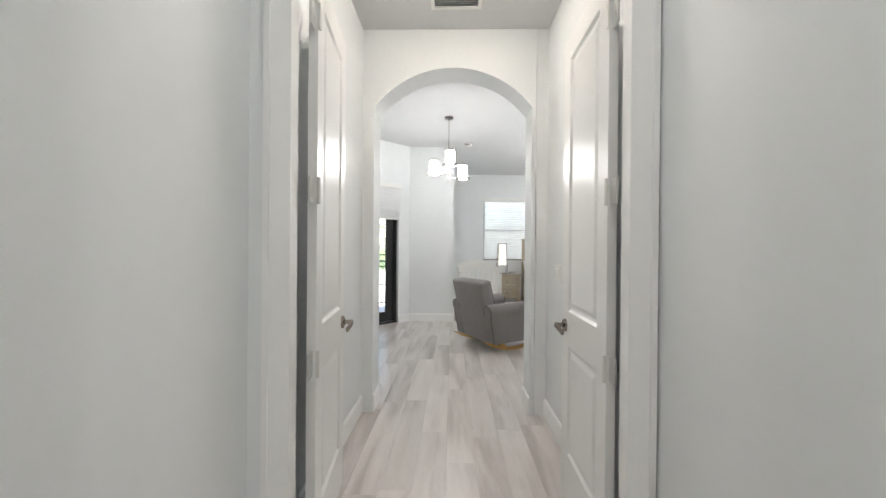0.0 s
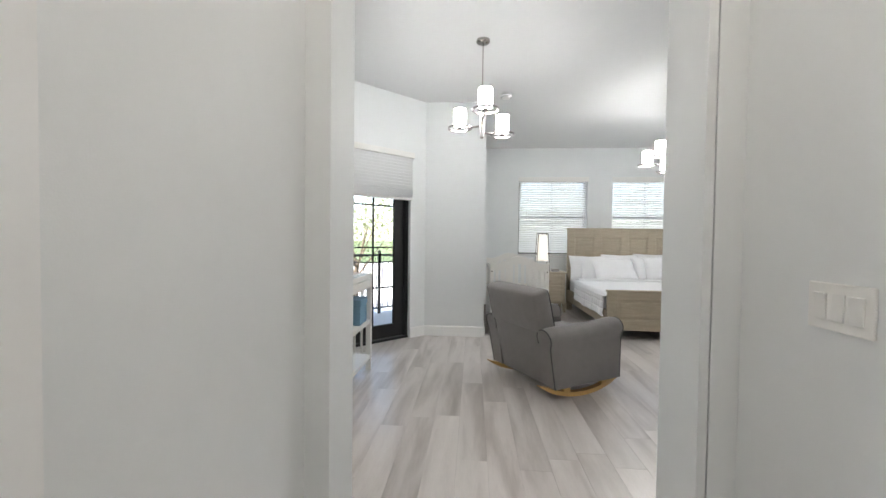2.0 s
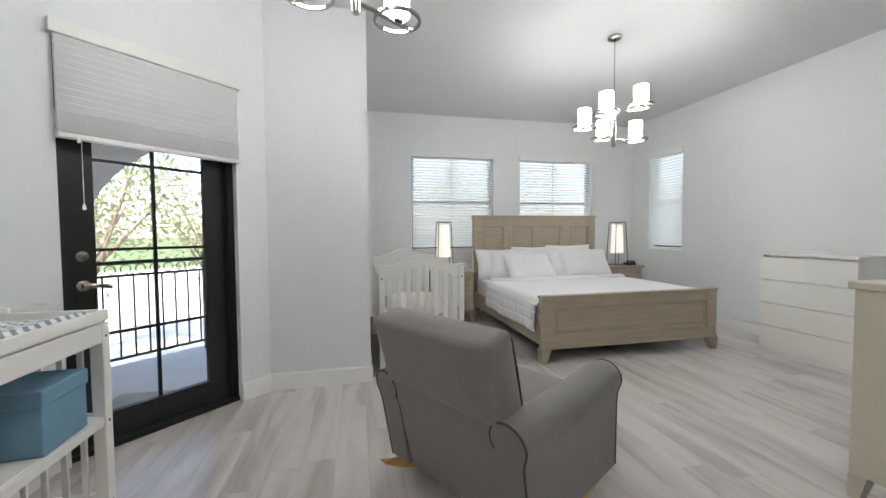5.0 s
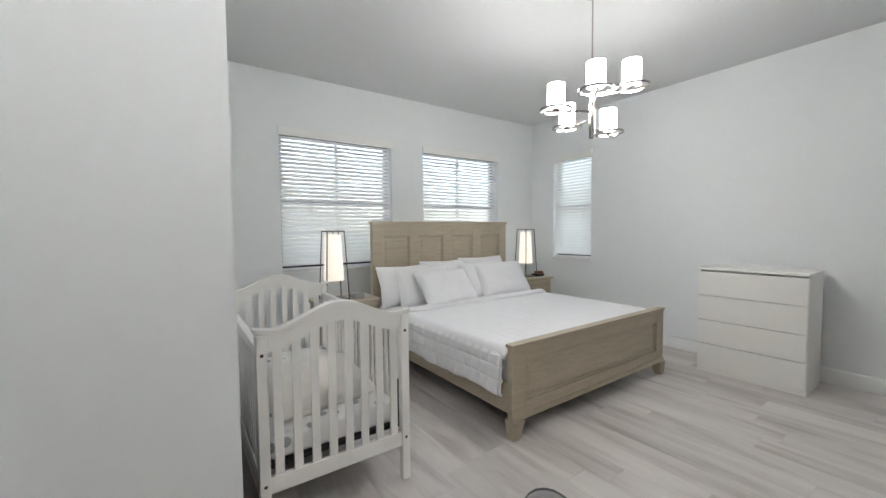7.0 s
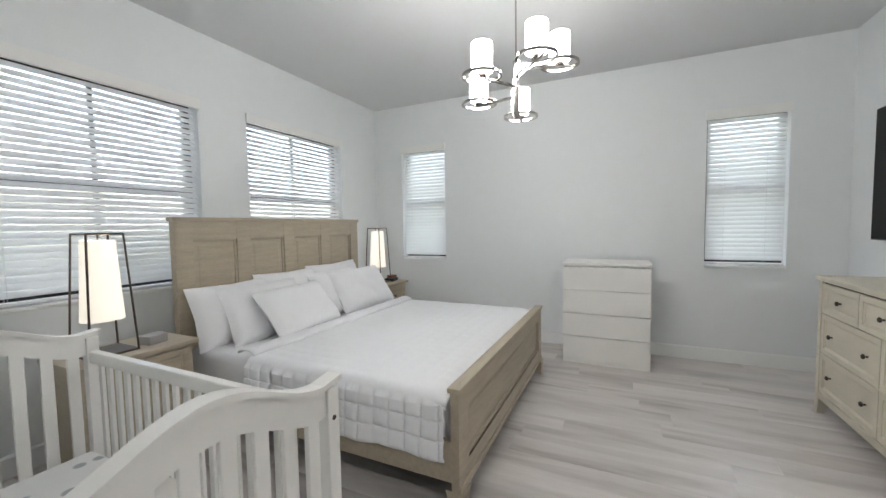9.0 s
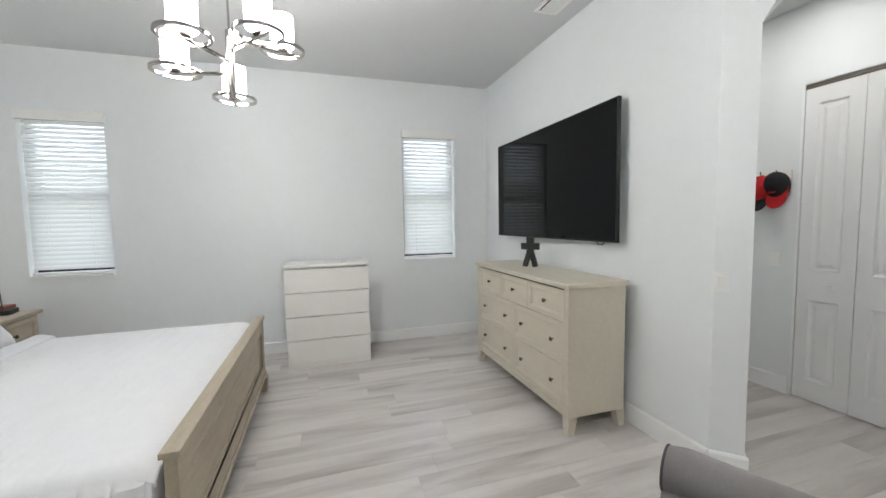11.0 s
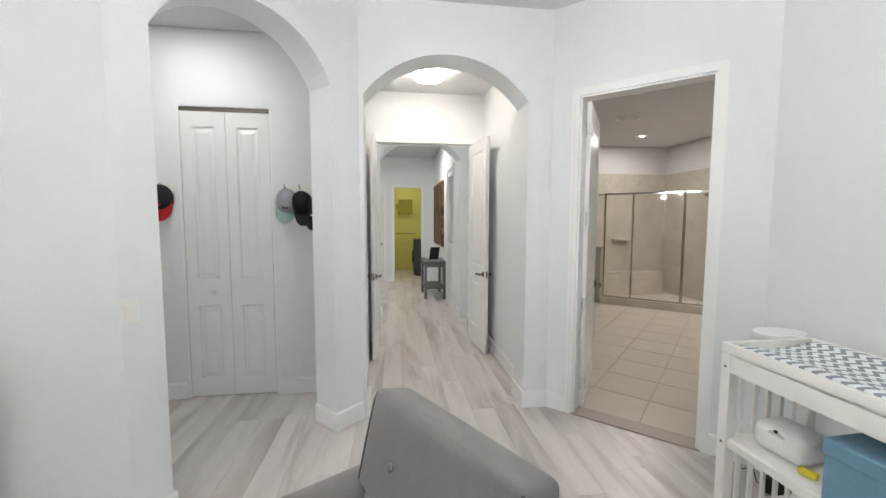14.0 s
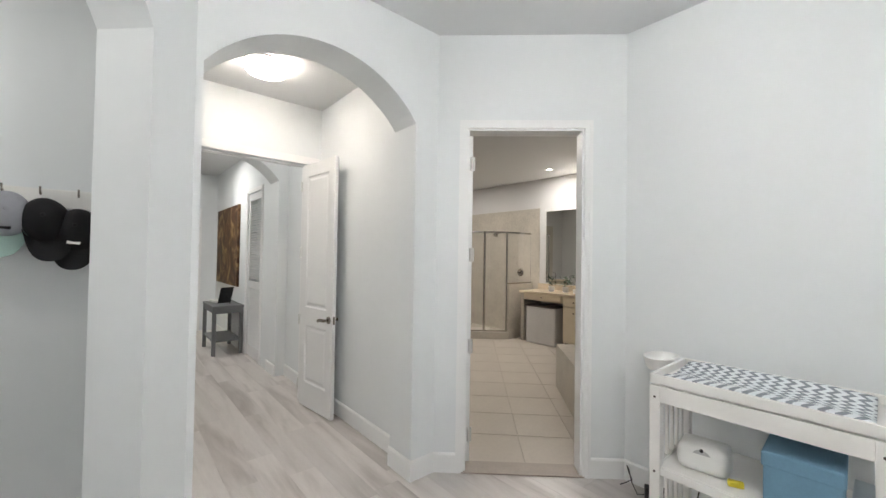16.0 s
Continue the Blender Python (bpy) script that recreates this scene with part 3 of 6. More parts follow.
part("upper_rail", box(-2.2, 2.2, -0.012, 0.012, 0.90, 0.925), IRON, rail)
part("lower_rail", box(-2.2, 2.2, -0.012, 0.012, 0.09, 0.115), IRON, rail)
me = mesh_of("baluster", box(-0.007, 0.007, -0.007, 0.007, 0.115, 0.90), IRON)
rm_ = bmesh.new()
ring(rm_, (0, 0, 0), 0.042, 0.008, 0.01, 20)
bmesh.ops.rotate(rm_, verts=rm_.verts[:], cent=(0, 0, 0), matrix=Matrix.Rotation(radians(90), 3, "X"))
me2 = mesh_of("ring_ornament", rm_, IRON)
for k in range(36):
    ob = new("baluster", me)
    ob.parent, ob.location = rail, (-2.14 + 0.122 * k, 0, 0)
    ob = new("ring_ornament", me2)
    ob.parent, ob.location = rail, (-2.079 + 0.122 * k, 0, 0.973)
for x in (-1.1, 0.62):
    part("post", box(x - 0.022, x + 0.022, -0.022, 0.022, 0.0, 1.12, 0.004), IRON, rail)
STUCCO = mat("stucco", (0.60, 0.57, 0.56), 0.9, var=0.05, scale=4, bump=0.5, bump_scale=80)
bp0, bp1 = tuple((BM @ Vector((2.4, -1.95, 0)))[:2]), tuple((BM @ Vector((-3.6, -1.95, 0)))[:2])
wall("wall_loggia", bp1, bp0, 0.25, 3.4, [(0.85, 3.36, -0.2, 1.60, 0.80)], STUCCO, "pale stucco loggia wall with an arched opening", z0=-4.2)
setting("balcony_soffit", box(-3.7, 2.6, -2.25, 0.0, 3.2, 3.35, m=BM), STUCCO, "pale stucco balcony soffit", "ceiling")
GRASS = mat("lawn", (0.09, 0.13, 0.045), 0.95, var=0.3, scale=0.6, bump=0.5, bump_scale=30)
setting("ground", box(-900, 900, -900, 900, -4.4, -4.2), GRASS, "green lawn reaching to the distance", "ground")
ROAD = mat("paving", (0.55, 0.53, 0.49), 0.9, var=0.12, scale=2, bump=0.3, bump_scale=60)
setting("road", box(-60, 60, -70, -2.6, -4.2, -4.17, m=BM), ROAD, "sunlit pale street below", "road")
BARK = mat("bark", (0.16, 0.12, 0.09), 0.95, var=0.3, scale=10, bump=0.8, bump_scale=40)
LEAF = mat("foliage", (0.17, 0.175, 0.11), 0.6, var=0.4, scale=1.2)
tl_ = LEAF.node_tree
t_, x_ = tl_.nodes.new("ShaderNodeBsdfTranslucent"), tl_.nodes.new("ShaderNodeMixShader")
t_.inputs[0].default_value, x_.inputs[0].default_value = (0.30, 0.33, 0.14, 1), 0.45
tl_.links.new(tl_.nodes["Principled BSDF"].outputs[0], x_.inputs[1]), tl_.links.new(t_.outputs[0], x_.inputs[2])
tl_.links.new(x_.outputs[0], tl_.nodes["Material Output"].inputs[0])


def tree(x, y, h, spread, seed, leaves=2400):
    rnd = random.Random(seed)
    t = thing("tree", pose(x, y, -4.2), "broad green leafy tree beyond the balcony", "tree", "trees outside")
    bm = rod((0, 0, 0), (0.1, 0, h * 0.45), 0.22, 0.15, 10)
    tips = []
    for k in range(9):
        a = 2 * math.pi * k / 9 + rnd.uniform(-0.3, 0.3)
        e = Vector((math.cos(a) * spread * rnd.uniform(0.4, 0.8), math.sin(a) * spread * rnd.uniform(0.4, 0.8), h * rnd.uniform(0.6, 0.95)))
        rod((0.1, 0, h * rnd.uniform(0.33, 0.45)), e, 0.09, 0.02, 6, bm)
        tips.append(e)
    part("trunk", bm, BARK, t)
    vs, fs = [], []
    for k in range(leaves):
        c = rnd.choice(tips) + Vector((rnd.gauss(0, spread * 0.22), rnd.gauss(0, spread * 0.22), rnd.gauss(0, h * 0.10)))
        u = Vector((rnd.gauss(0, 1), rnd.gauss(0, 1), rnd.gauss(0, 0.6))).normalized()
        v = u.orthogonal().normalized()
        s = rnd.uniform(0.05, 0.12)
        b = len(vs)
        vs += [c - u * s * 1.6, c + v * s * 0.6, c + u * s * 1.6, c - v * s * 0.6]
        fs.append((b, b + 1, b + 2, b + 3))
    me = bpy.data.meshes.new("crown")
    me.from_pydata([tuple(v) for v in vs], [], fs)
    me.materials.append(LEAF)
    cr = new("crown", me)
    cr.parent = t


for k, (x, y, h, s) in enumerate(((-12.5, 23.0, 8.5, 3.2), (-14.5, 16.0, 8.5, 3.0), (-7.5, 26.0, 9.0, 3.4), (-13.5, 15.5, 9.5, 3.4), (-9.5, 20.0, 10, 3.6), (1.5, 17.0, 8.5, 3.2), (5.5, 18.5, 9, 3.4), (-1.5, 21.0, 9.5, 3.4), (-16, 9.5, 9, 3.2))):
    tree(x, y, h, s, 10 + k)

# ---- ceiling lamps ----


def chandelier(x, y, arms, stem_bottom, hub_top, label):
    """arms: (angle, height of the ring, reach)."""
    c = thing("chandelier", pose(x, y, 0), label, "chandelier", "chandeliers")
    part("canopy", lathe([(0.0, H), (0.062, H), (0.062, H - 0.018), (0.05, H - 0.028), (0.012, H - 0.032), (0.0, H - 0.034)], 28), CHROME, c, smooth=True)
    part("rod", rod((0, 0, hub_top), (0, 0, H - 0.03), 0.0055), CHROME, c)
    bm = rod((0, 0, stem_bottom), (0, 0, hub_top), 0.019, n=18)
    rod((0, 0, stem_bottom - 0.008), (0, 0, stem_bottom), 0.013, 0.019, 18, bm)
    part("stem", bm, CHROME, c, smooth=True)
    for a, z, r in arms:
        u = Vector((math.cos(radians(a)), math.sin(radians(a)), 0))
        arm = part("arm", box(0.012, r + 0.085, -0.010, 0.010, -0.007, 0.007, 0.002, 1), CHROME, c)
        arm.matrix_basis = pose(0, 0, z - 0.012, 0, 0, a)
        bm = bmesh.new()
        ring(bm, (r, 0, 0.012), 0.108, 0.014, 0.014, 36)
        part("ring", bm, CHROME, arm)
        bm = lathe([(0.0, 0.006), (0.028, 0.006), (0.03, 0.016), (0.018, 0.02), (0.018, 0.03), (0.0, 0.03)], 20, at=(r, 0, 0))
        part("socket", bm, CHROME, arm, smooth=True)
        bm = lathe([(0.0, 0.03), (0.055, 0.03), (0.060, 0.035), (0.060, 0.190), (0.056, 0.190), (0.054, 0.045), (0.0, 0.042)], 28, at=(r, 0, 0))
        sh_ = part("shade", bm, SHADE, arm, "lit frosted white glass cylinder", smooth=True)
        # Inner faces are made unlit to hold back light on the ceiling.
        sh_.data.materials.append(UNLIT_INSIDE)
        for p in sh_.data.polygons:
            if math.hypot(p.center.x - r, p.center.y) < 0.0585 and p.center.z > 0.0405:
                p.material_index = 1
    return c


chandelier(2.555, 6.915, [(-68, 2.41, 0.26), (-141, 2.355, 0.26), (148, 2.30, 0.265), (76, 2.24, 0.27), (8, 2.18, 0.275)], 2.10, 2.44,
           "five-light polished nickel chandelier with ring arms and lit frosted shades")
chandelier(0.145, 5.42, [(-85, 2.415, 0.25), (150, 2.365, 0.24), (35, 2.305, 0.24)], 2.245, 2.46, "three-light polished nickel chandelier with ring arms and lit frosted shades")
fl = thing("flush_light", pose(0.245, 2.33, HV), "round white flush ceiling light, lit", "ceiling light")
part("base", lathe([(0.0, 0), (0.15, 0), (0.15, -0.02), (0.0, -0.02)], 40), PLASTIC, fl, smooth=True)
part("diffuser", lathe([(0.150, -0.012), (0.158, -0.02), (0.158, -0.070), (0.146, -0.086), (0.09, -0.093), (0.0, -0.095)], 40), FLUSH, fl, "glowing white diffuser", smooth=True)
part("trim_ring", ring(bmesh.new(), (0, 0, -0.022), 0.162, 0.007, 0.014, 40), CHROME, fl)


def vent(name, x, y, z, w, d, label, turn=0):
    v = thing(name, pose(x, y, z, 0, 0, turn), label, "vent")
    bm = bmesh.new()
    for a, b, c, e in ((-w / 2, w / 2, -d / 2, -d / 2 + 0.025), (-w / 2, w / 2, d / 2 - 0.025, d / 2), (-w / 2, -w / 2 + 0.025, -d / 2 + 0.025, d / 2 - 0.025), (w / 2 - 0.025, w / 2, -d / 2 + 0.025, d / 2 - 0.025)):
        bm_box(bm, a, b, c, e, -0.012, 0.0)
    part("frame", bm, PLASTIC, v)
    part("backing", box(-w / 2 + 0.025, w / 2 - 0.025, -d / 2 + 0.025, d / 2 - 0.025, -0.003, -0.001), SHADOWGAP, v)
    n = int((d - 0.05) / 0.022)
    me = mesh_of("slat", box(-w / 2 + 0.025, w / 2 - 0.025, -0.008, 0.008, -0.0008, 0.0008), PLASTIC)
    for k in range(n):
        ob = new("slat", me)
        ob.parent = v
        ob.matrix_basis = pose(0, -d / 2 + 0.036 + 0.022 * k, -0.008, 40)


vent("ceiling_vent", 2.95, 4.72, H, 0.36, 0.20, "white louvred ceiling air vent")
vent("ceiling_vent", 0.22, 2.83, HV, 0.36, 0.16, "white louvred ceiling air vent")
sd = thing("smoke_detector", pose(0.47, 6.78, H), "small round white smoke detector on the ceiling", "smoke detector")
part("body", lathe([(0.0, 0), (0.068, 0), (0.068, -0.018), (0.055, -0.034), (0.03, -0.04), (0, -0.04)], 28), PLASTIC, sd, smooth=True)
part("grille", ring(bmesh.new(), (0, 0, -0.024), 0.062, 0.006, 0.006, 28), SHADOWGAP, sd)

# ---- switches and outlets ----


def plate(m, w, rockers, label, name="wall_switch"):
    p = thing(name, m, label, "switch" if name == "wall_switch" else "outlet")
    part("plate", box(-w / 2, w / 2, 0, 0.008, -0.058, 0.058, 0.003), PLASTIC, p)
    for k in range(rockers):
        x = (k - (rockers - 1) / 2) * 0.046
        r = part("rocker", box(x - 0.0165, x + 0.0165, 0.0, 0.009, -0.033, 0.033, 0.0015), PLASTIC, p)
        r.matrix_basis = pose(0, 0.003, 0, 4 if k % 2 else -4)
    return p


def outlet(m, label):
    p = plate(m, 0.072, 0, label, "wall_outlet")
    for z in (0.022, -0.022):
        s_ = part("socket", box(-0.016, 0.016, 0.005, 0.0075, z - 0.014, z + 0.014, 0.001), PLASTIC, p)
        for x in (-0.006, 0.006):
            part("slot", box(x - 0.0012, x + 0.0012, 0.007, 0.0079, z - 0.002, z + 0.007), SHADOWGAP, s_)
    return p


def on_wall(p0, p1, s, z, y=0.0):
    return plan_matrix(p0, p1) @ Matrix.Translation((s, y, z))


plate(on_wall(PE, PA, 1.39, 1.10), 0.072, 1, "white single rocker light switch on the wall")
plate(on_wall((VE, 1.62), (VE, 3.18), 1.22, 1.15), 0.165, 3, "white triple rocker light switch on the vestibule wall")
plate(on_wall(PF, PW, 0.32, 1.15), 0.072, 1, "white rocker light switch beside the balcony door")
outlet(on_wall((XE, PA[1]), (XE, YN), 1.60, 0.42), "white wall outlet beside the chest of drawers")
outlet(on_wall(PF, PW, 1.11, 0.31), "white wall outlet near the changing table")
outlet(pose(2.50, 2.93, 1.10), "small white plate on the niche wall")

# ---- bed ----
BX0, BX1, BY0, BY1 = 1.86, 3.94, 7.03, 9.29
bed = thing("bed", pose(0, 0, 0), "king bed with washed light-brown wooden panelled frame", "bed")


def framed_panels(name, label, x0, x1, z0, z1, y0, y1, n, stile, rail_b, rail_t):
    """A board of stiles and rails with sunk bevelled panels, seen from -y."""
    pw = (x1 - x0 - stile * (n + 1)) / n
    board = part(name, box(x0 + 0.01, x1 - 0.01, y0 + 0.028, y1 - 0.004, z0 + 0.01, z1 - 0.01), BEDWOOD, bed, label)
    for k in range(n + 1):
        a = x0 + k * (pw + stile)
        part("stile", box(a, a + stile, y0, y1, z0, z1, 0.002, 1), BEDWOOD, board)
    for k in range(n):
        a = x0 + stile + k * (pw + stile)
        b = a + pw
        part("rail", box(a, b, y0 + 0.001, y1 - 0.001, z0, z0 + rail_b), BEDWOOD, board)
        part("rail", box(a, b, y0 + 0.001, y1 - 0.001, z1 - rail_t, z1), BEDWOOD, board)
        za, zb = z0 + rail_b, z1 - rail_t
        bm = bmesh.new()
        prev = None
        for off, dep in ((0, 0.001), (0.0, 0.010), (0.014, 0.014), (0.018, 0.024), (0.04, 0.024), (0.055, 0.020)):
            cur = [bm.verts.new((p, y0 + dep, q)) for p, q in ((a + off, za + off), (b - off, za + off), (b - off, zb - off), (a + off, zb - off))]
            if prev:
                for q in range(4):
                    bm.faces.new((prev[q], prev[(q + 1) % 4], cur[(q + 1) % 4], cur[q]))
            prev = cur
        bm.faces.new(prev)
        part("panel", bm, BEDWOOD, board)
    return board


hb = framed_panels("headboard", "four-panel headboard", BX0, BX1, 0.12, 1.515, 9.215, 9.275, 4, 0.13, 0.75, 0.14)
part("cap_rail", box(BX0 - 0.012, BX1 + 0.012, 9.20, 9.285, 1.515, 1.545, 0.004), BEDWOOD, hb)
ftb = framed_panels("footboard", "single-panel footboard", BX0, BX1, 0.13, 0.635, 7.03, 7.075, 1, 0.13, 0.12, 0.10)
part("cap_rail", box(BX0 - 0.008, BX1 + 0.008, 7.018, 7.088, 0.635, 0.66, 0.004), BEDWOOD, ftb)
part("lower_moulding", box(BX0 - 0.004, BX1 + 0.004, 7.020, 7.03, 0.13, 0.165, 0.003), BEDWOOD, ftb)
for x in (BX0 + 0.004, BX1 - 0.034):
    part("side_rail", box(x, x + 0.03, 7.075, 9.215, 0.175, 0.385, 0.003), BEDWOOD, bed)


def taper_leg(x, y, z, w0, w1, dx, dy):
    """A square leg that tapers on its inner sides."""
    bm = bmesh.new()
    bm_box(bm, -w0 / 2, w0 / 2, -w0 / 2, w0 / 2, 0, z)
    for v in bm.verts:
        if v.co.z < 0.001:
            v.co.x = v.co.x * w1 / w0 + dx * (w0 - w1) / 2
            v.co.y = v.co.y * w1 / w0 + dy * (w0 - w1) / 2
    bmesh.ops.translate(bm, verts=bm.verts[:], vec=(x, y, 0))
    return bm


for x, dx in ((BX0 + 0.05, -1), (BX1 - 0.05, 1)):
    part("leg", taper_leg(x, 7.055, 0.135, 0.10, 0.06, dx, -0.3), BEDWOOD, bed)
    part("leg", box(x - 0.05, x + 0.05, 9.215, 9.275, 0.0, 0.125), BEDWOOD, bed)
for x in (2.4, 2.9, 3.4):
    part("support_leg", box(x - 0.025, x + 0.025, 7.6, 7.65, 0.0, 0.18), SHADOWGAP, bed)
    part("support_leg", box(x - 0.025, x + 0.025, 8.6, 8.65, 0.0, 0.18), SHADOWGAP, bed)
part("slat_base", box(BX0 + 0.036, BX1 - 0.036, 7.08, 9.21, 0.18, 0.30), SHADOWGAP, bed)
mt = thing("mattress", pose(0, 0, 0), "thick white mattress with fitted sheet", "mattress")
part("body", box(BX0 + 0.04, BX1 - 0.04, 7.085, 9.205, 0.302, 0.585, 0.05, 4), LINEN, mt, smooth=True)

# quilt, draped over both sides
QUILT = LINEN


def quilt():
    x0, x1, drop, top = BX0 - 0.012, BX1 + 0.012, 0.255, 0.612
    path = []
    n_side, n_top = 44, 100
    for k in range(n_side):
        path.append((x0, top - 0.05 - drop * (1 - k / (n_side - 1)), 0))
    for k in range(1, 5):
        a = math.pi / 2 * k / 5
        path.append((x0 + 0.05 * (1 - math.cos(a)), top - 0.05 + 0.05 * math.sin(a), 1))
    for k in range(n_top + 1):
        path.append((x0 + 0.05 + (x1 - x0 - 0.1) * k / n_top, top, 1))
    path += [(x0 + x1 - a, b, c) for a, b, c in path[:n_side + 4][::-1]]
    arc = [0.0]
    for p, q in zip(path, path[1:]):
        arc.append(arc[-1] + math.hypot(q[0] - p[0], q[1] - p[1]))
    ya, yb, m_ = 7.098, 8.50, 150
    bm = bmesh.new()
    rows = []
    cell = 0.095
    for j in range(m_ + 1):
        y = ya + (yb - ya) * j / m_
        row = []
        for (x, z, c), s in zip(path, arc):
            g1, g2 = abs((s / cell) % 1 - 0.5) * 2, abs((y / cell) % 1 - 0.5) * 2
            puff = (0.0035 if c else 0.018) * (1 - max(g1, g2) ** 4)
            wob = 0.006 * noise.noise((x * 3, y * 3, z * 3))
            side = -1 if x < (x0 + x1) / 2 else 1
            low = max(0.0, min(1.0, (top - 0.05 - z) / drop)) if not c else 0.0
            fold = low * (0.014 * math.sin(y * 9 + side) + 0.008 * math.sin(y * 23))
            if c:
                foot = 0.04 * max(0.0, 1 - (y - ya) / 0.13) ** 2
                row.append(bm.verts.new((x, y, z + puff + wob - foot)))
            else:
                row.append(bm.verts.new((x + side * (puff + abs(fold) + 0.012 * low), y, z + 0.008 * math.sin(y * 7) * low + wob)))
        rows.append(row)
    for a, b in zip(rows, rows[1:]):
        for k in range(len(a) - 1):
            bm.faces.new((a[k], a[k + 1], b[k + 1], b[k]))
    q = thing("quilt", pose(0, 0, 0), "white quilted coverlet with square stitching, spread over the bed", "quilt")
    ob = part("cover", bm, QUILT, q, smooth=True)
    md = ob.modifiers.new("thick", "SOLIDIFY")
    md.thickness, md.offset = 0.014, 1
    # turned-back hem
    bm = bmesh.new()
    rows = []
    for k in range(61):
        x = x0 + 0.03 + (x1 - x0 - 0.06) * k / 60
        row = []
        for i in range(11):
            a = math.pi * i / 10
            w = 0.008 * noise.noise((x * 4, 3, i * 0.2))
            row.append(bm.verts.new((x, 8.47 + 0.15 * (i / 10) + w, 0.624 + 0.028 * math.sin(a) ** 0.5 + w)))
        rows.append(row)
    for a, b in zip(rows, rows[1:]):
        for k in range(10):
            bm.faces.new((a[k], a[k + 1], b[k + 1], b[k]))
    ob = part("turned_hem", bm, LINEN, q, smooth=True)
    md = ob.modifiers.new("thick", "SOLIDIFY")
    md.thickness, md.offset = 0.010, 1


quilt()


def pillow(m, w, h, t, seed, label, material=None, name="pillow"):
    n = 22
    bm = bmesh.new()
    grids = []
    for s in (1, -1):
        g = []
        for j in range(n + 1):
            row = []
            for i in range(n + 1):
                u, v = 2 * i / n - 1, 2 * j / n - 1
                e = max((1 - abs(u) ** 3.2) * (1 - abs(v) ** 3.2), 0) ** 0.5
                pin = 1 - 0.07 * (1 - abs(u)) * v * v, 1 - 0.07 * (1 - abs(v)) * u * u
                wr = 0.010 * noise.noise((u * 2.2 + seed, v * 2.2, s)) + 0.005 * noise.noise((u * 6, v * 6 + seed, s))
                row.append(bm.verts.new((u * w / 2 * pin[1], v * h / 2 * pin[0], s * (t / 2 * e + 0.004) + wr * e)))
            g.append(row)
        grids.append(g)
    for s, g in enumerate(grids):
        for j in range(n):
            for i in range(n):
                f = (g[j][i], g[j][i + 1], g[j + 1][i + 1], g[j + 1][i])
                bm.faces.new(f if s == 0 else f[::-1])
    bmesh.ops.remove_doubles(bm, verts=bm.verts[:], dist=0.012)
    p = thing(name, m, label, name, "bed pillows" if name == "pillow" else "")
    part("case", bm, material or LINEN, p, smooth=True)
    return p


PL = "plump white cotton pillow leaning at the head of the bed"
for k, (px, py, pz, lean, turn, pw_, ph_) in enumerate((
        (2.24, 9.10, 0.80, 72, 2, 0.74, 0.48), (2.40, 8.95, 0.795, 62, -4, 0.72, 0.48), (2.57, 8.76, 0.785, 50, 4, 0.74, 0.46),
        (2.82, 9.11, 0.82, 74, -3, 0.72, 0.50), (3.42, 9.10, 0.83, 74, 2, 0.78, 0.52), (3.30, 8.97, 0.80, 64, 5, 0.74, 0.48), (3.50, 8.83, 0.805, 55, -3, 0.80, 0.50))):
    pillow(pose(px, py, pz, lean, 0, turn), pw_, ph_, 0.18, k + 1, PL)

# ---- case furniture ----


def drawer_front(parent, x0, x1, z0, z1, y, knobs, framed=True, material=None):
    """A drawer front that faces +y, with sunk centre and knobs."""
    bm = bmesh.new()
    g = 0.0035
    x0, x1, z0, z1 = x0 + g, x1 - g, z0 + g, z1 - g
    prev = None
    steps = ((0, -0.018), (0, 0.0), (0.036, 0.0), (0.038, -0.005), (0.045, -0.007), (0.049, -0.012)) if framed else ((0, -0.018), (0, 0.0), (0.002, 0.002))
    for off, dep in steps:
        cur = [bm.verts.new((p, y + dep, q)) for p, q in ((x0 + off, z0 + off), (x1 - off, z0 + off), (x1 - off, z1 - off), (x0 + off, z1 - off))]
        if prev:
            for q in range(4):
                bm.faces.new((prev[q], prev[(q + 1) % 4], cur[(q + 1) % 4], cur[q]))
        prev = cur
    bm.faces.new(prev)
    d = part("drawer_front", bm, material or CREAM, parent)
    for kx in knobs:
        k = part("knob", lathe([(0.006, 0), (0.006, 0.012), (0.015, 0.018), (0.016, 0.024), (0.010, 0.03), (0, 0.031)], 14), DARKM, d, "small dark bronze knob", smooth=True)
        k.matrix_basis = pose(kx, y - 0.010, (z0 + z1) / 2, -90)
    return d


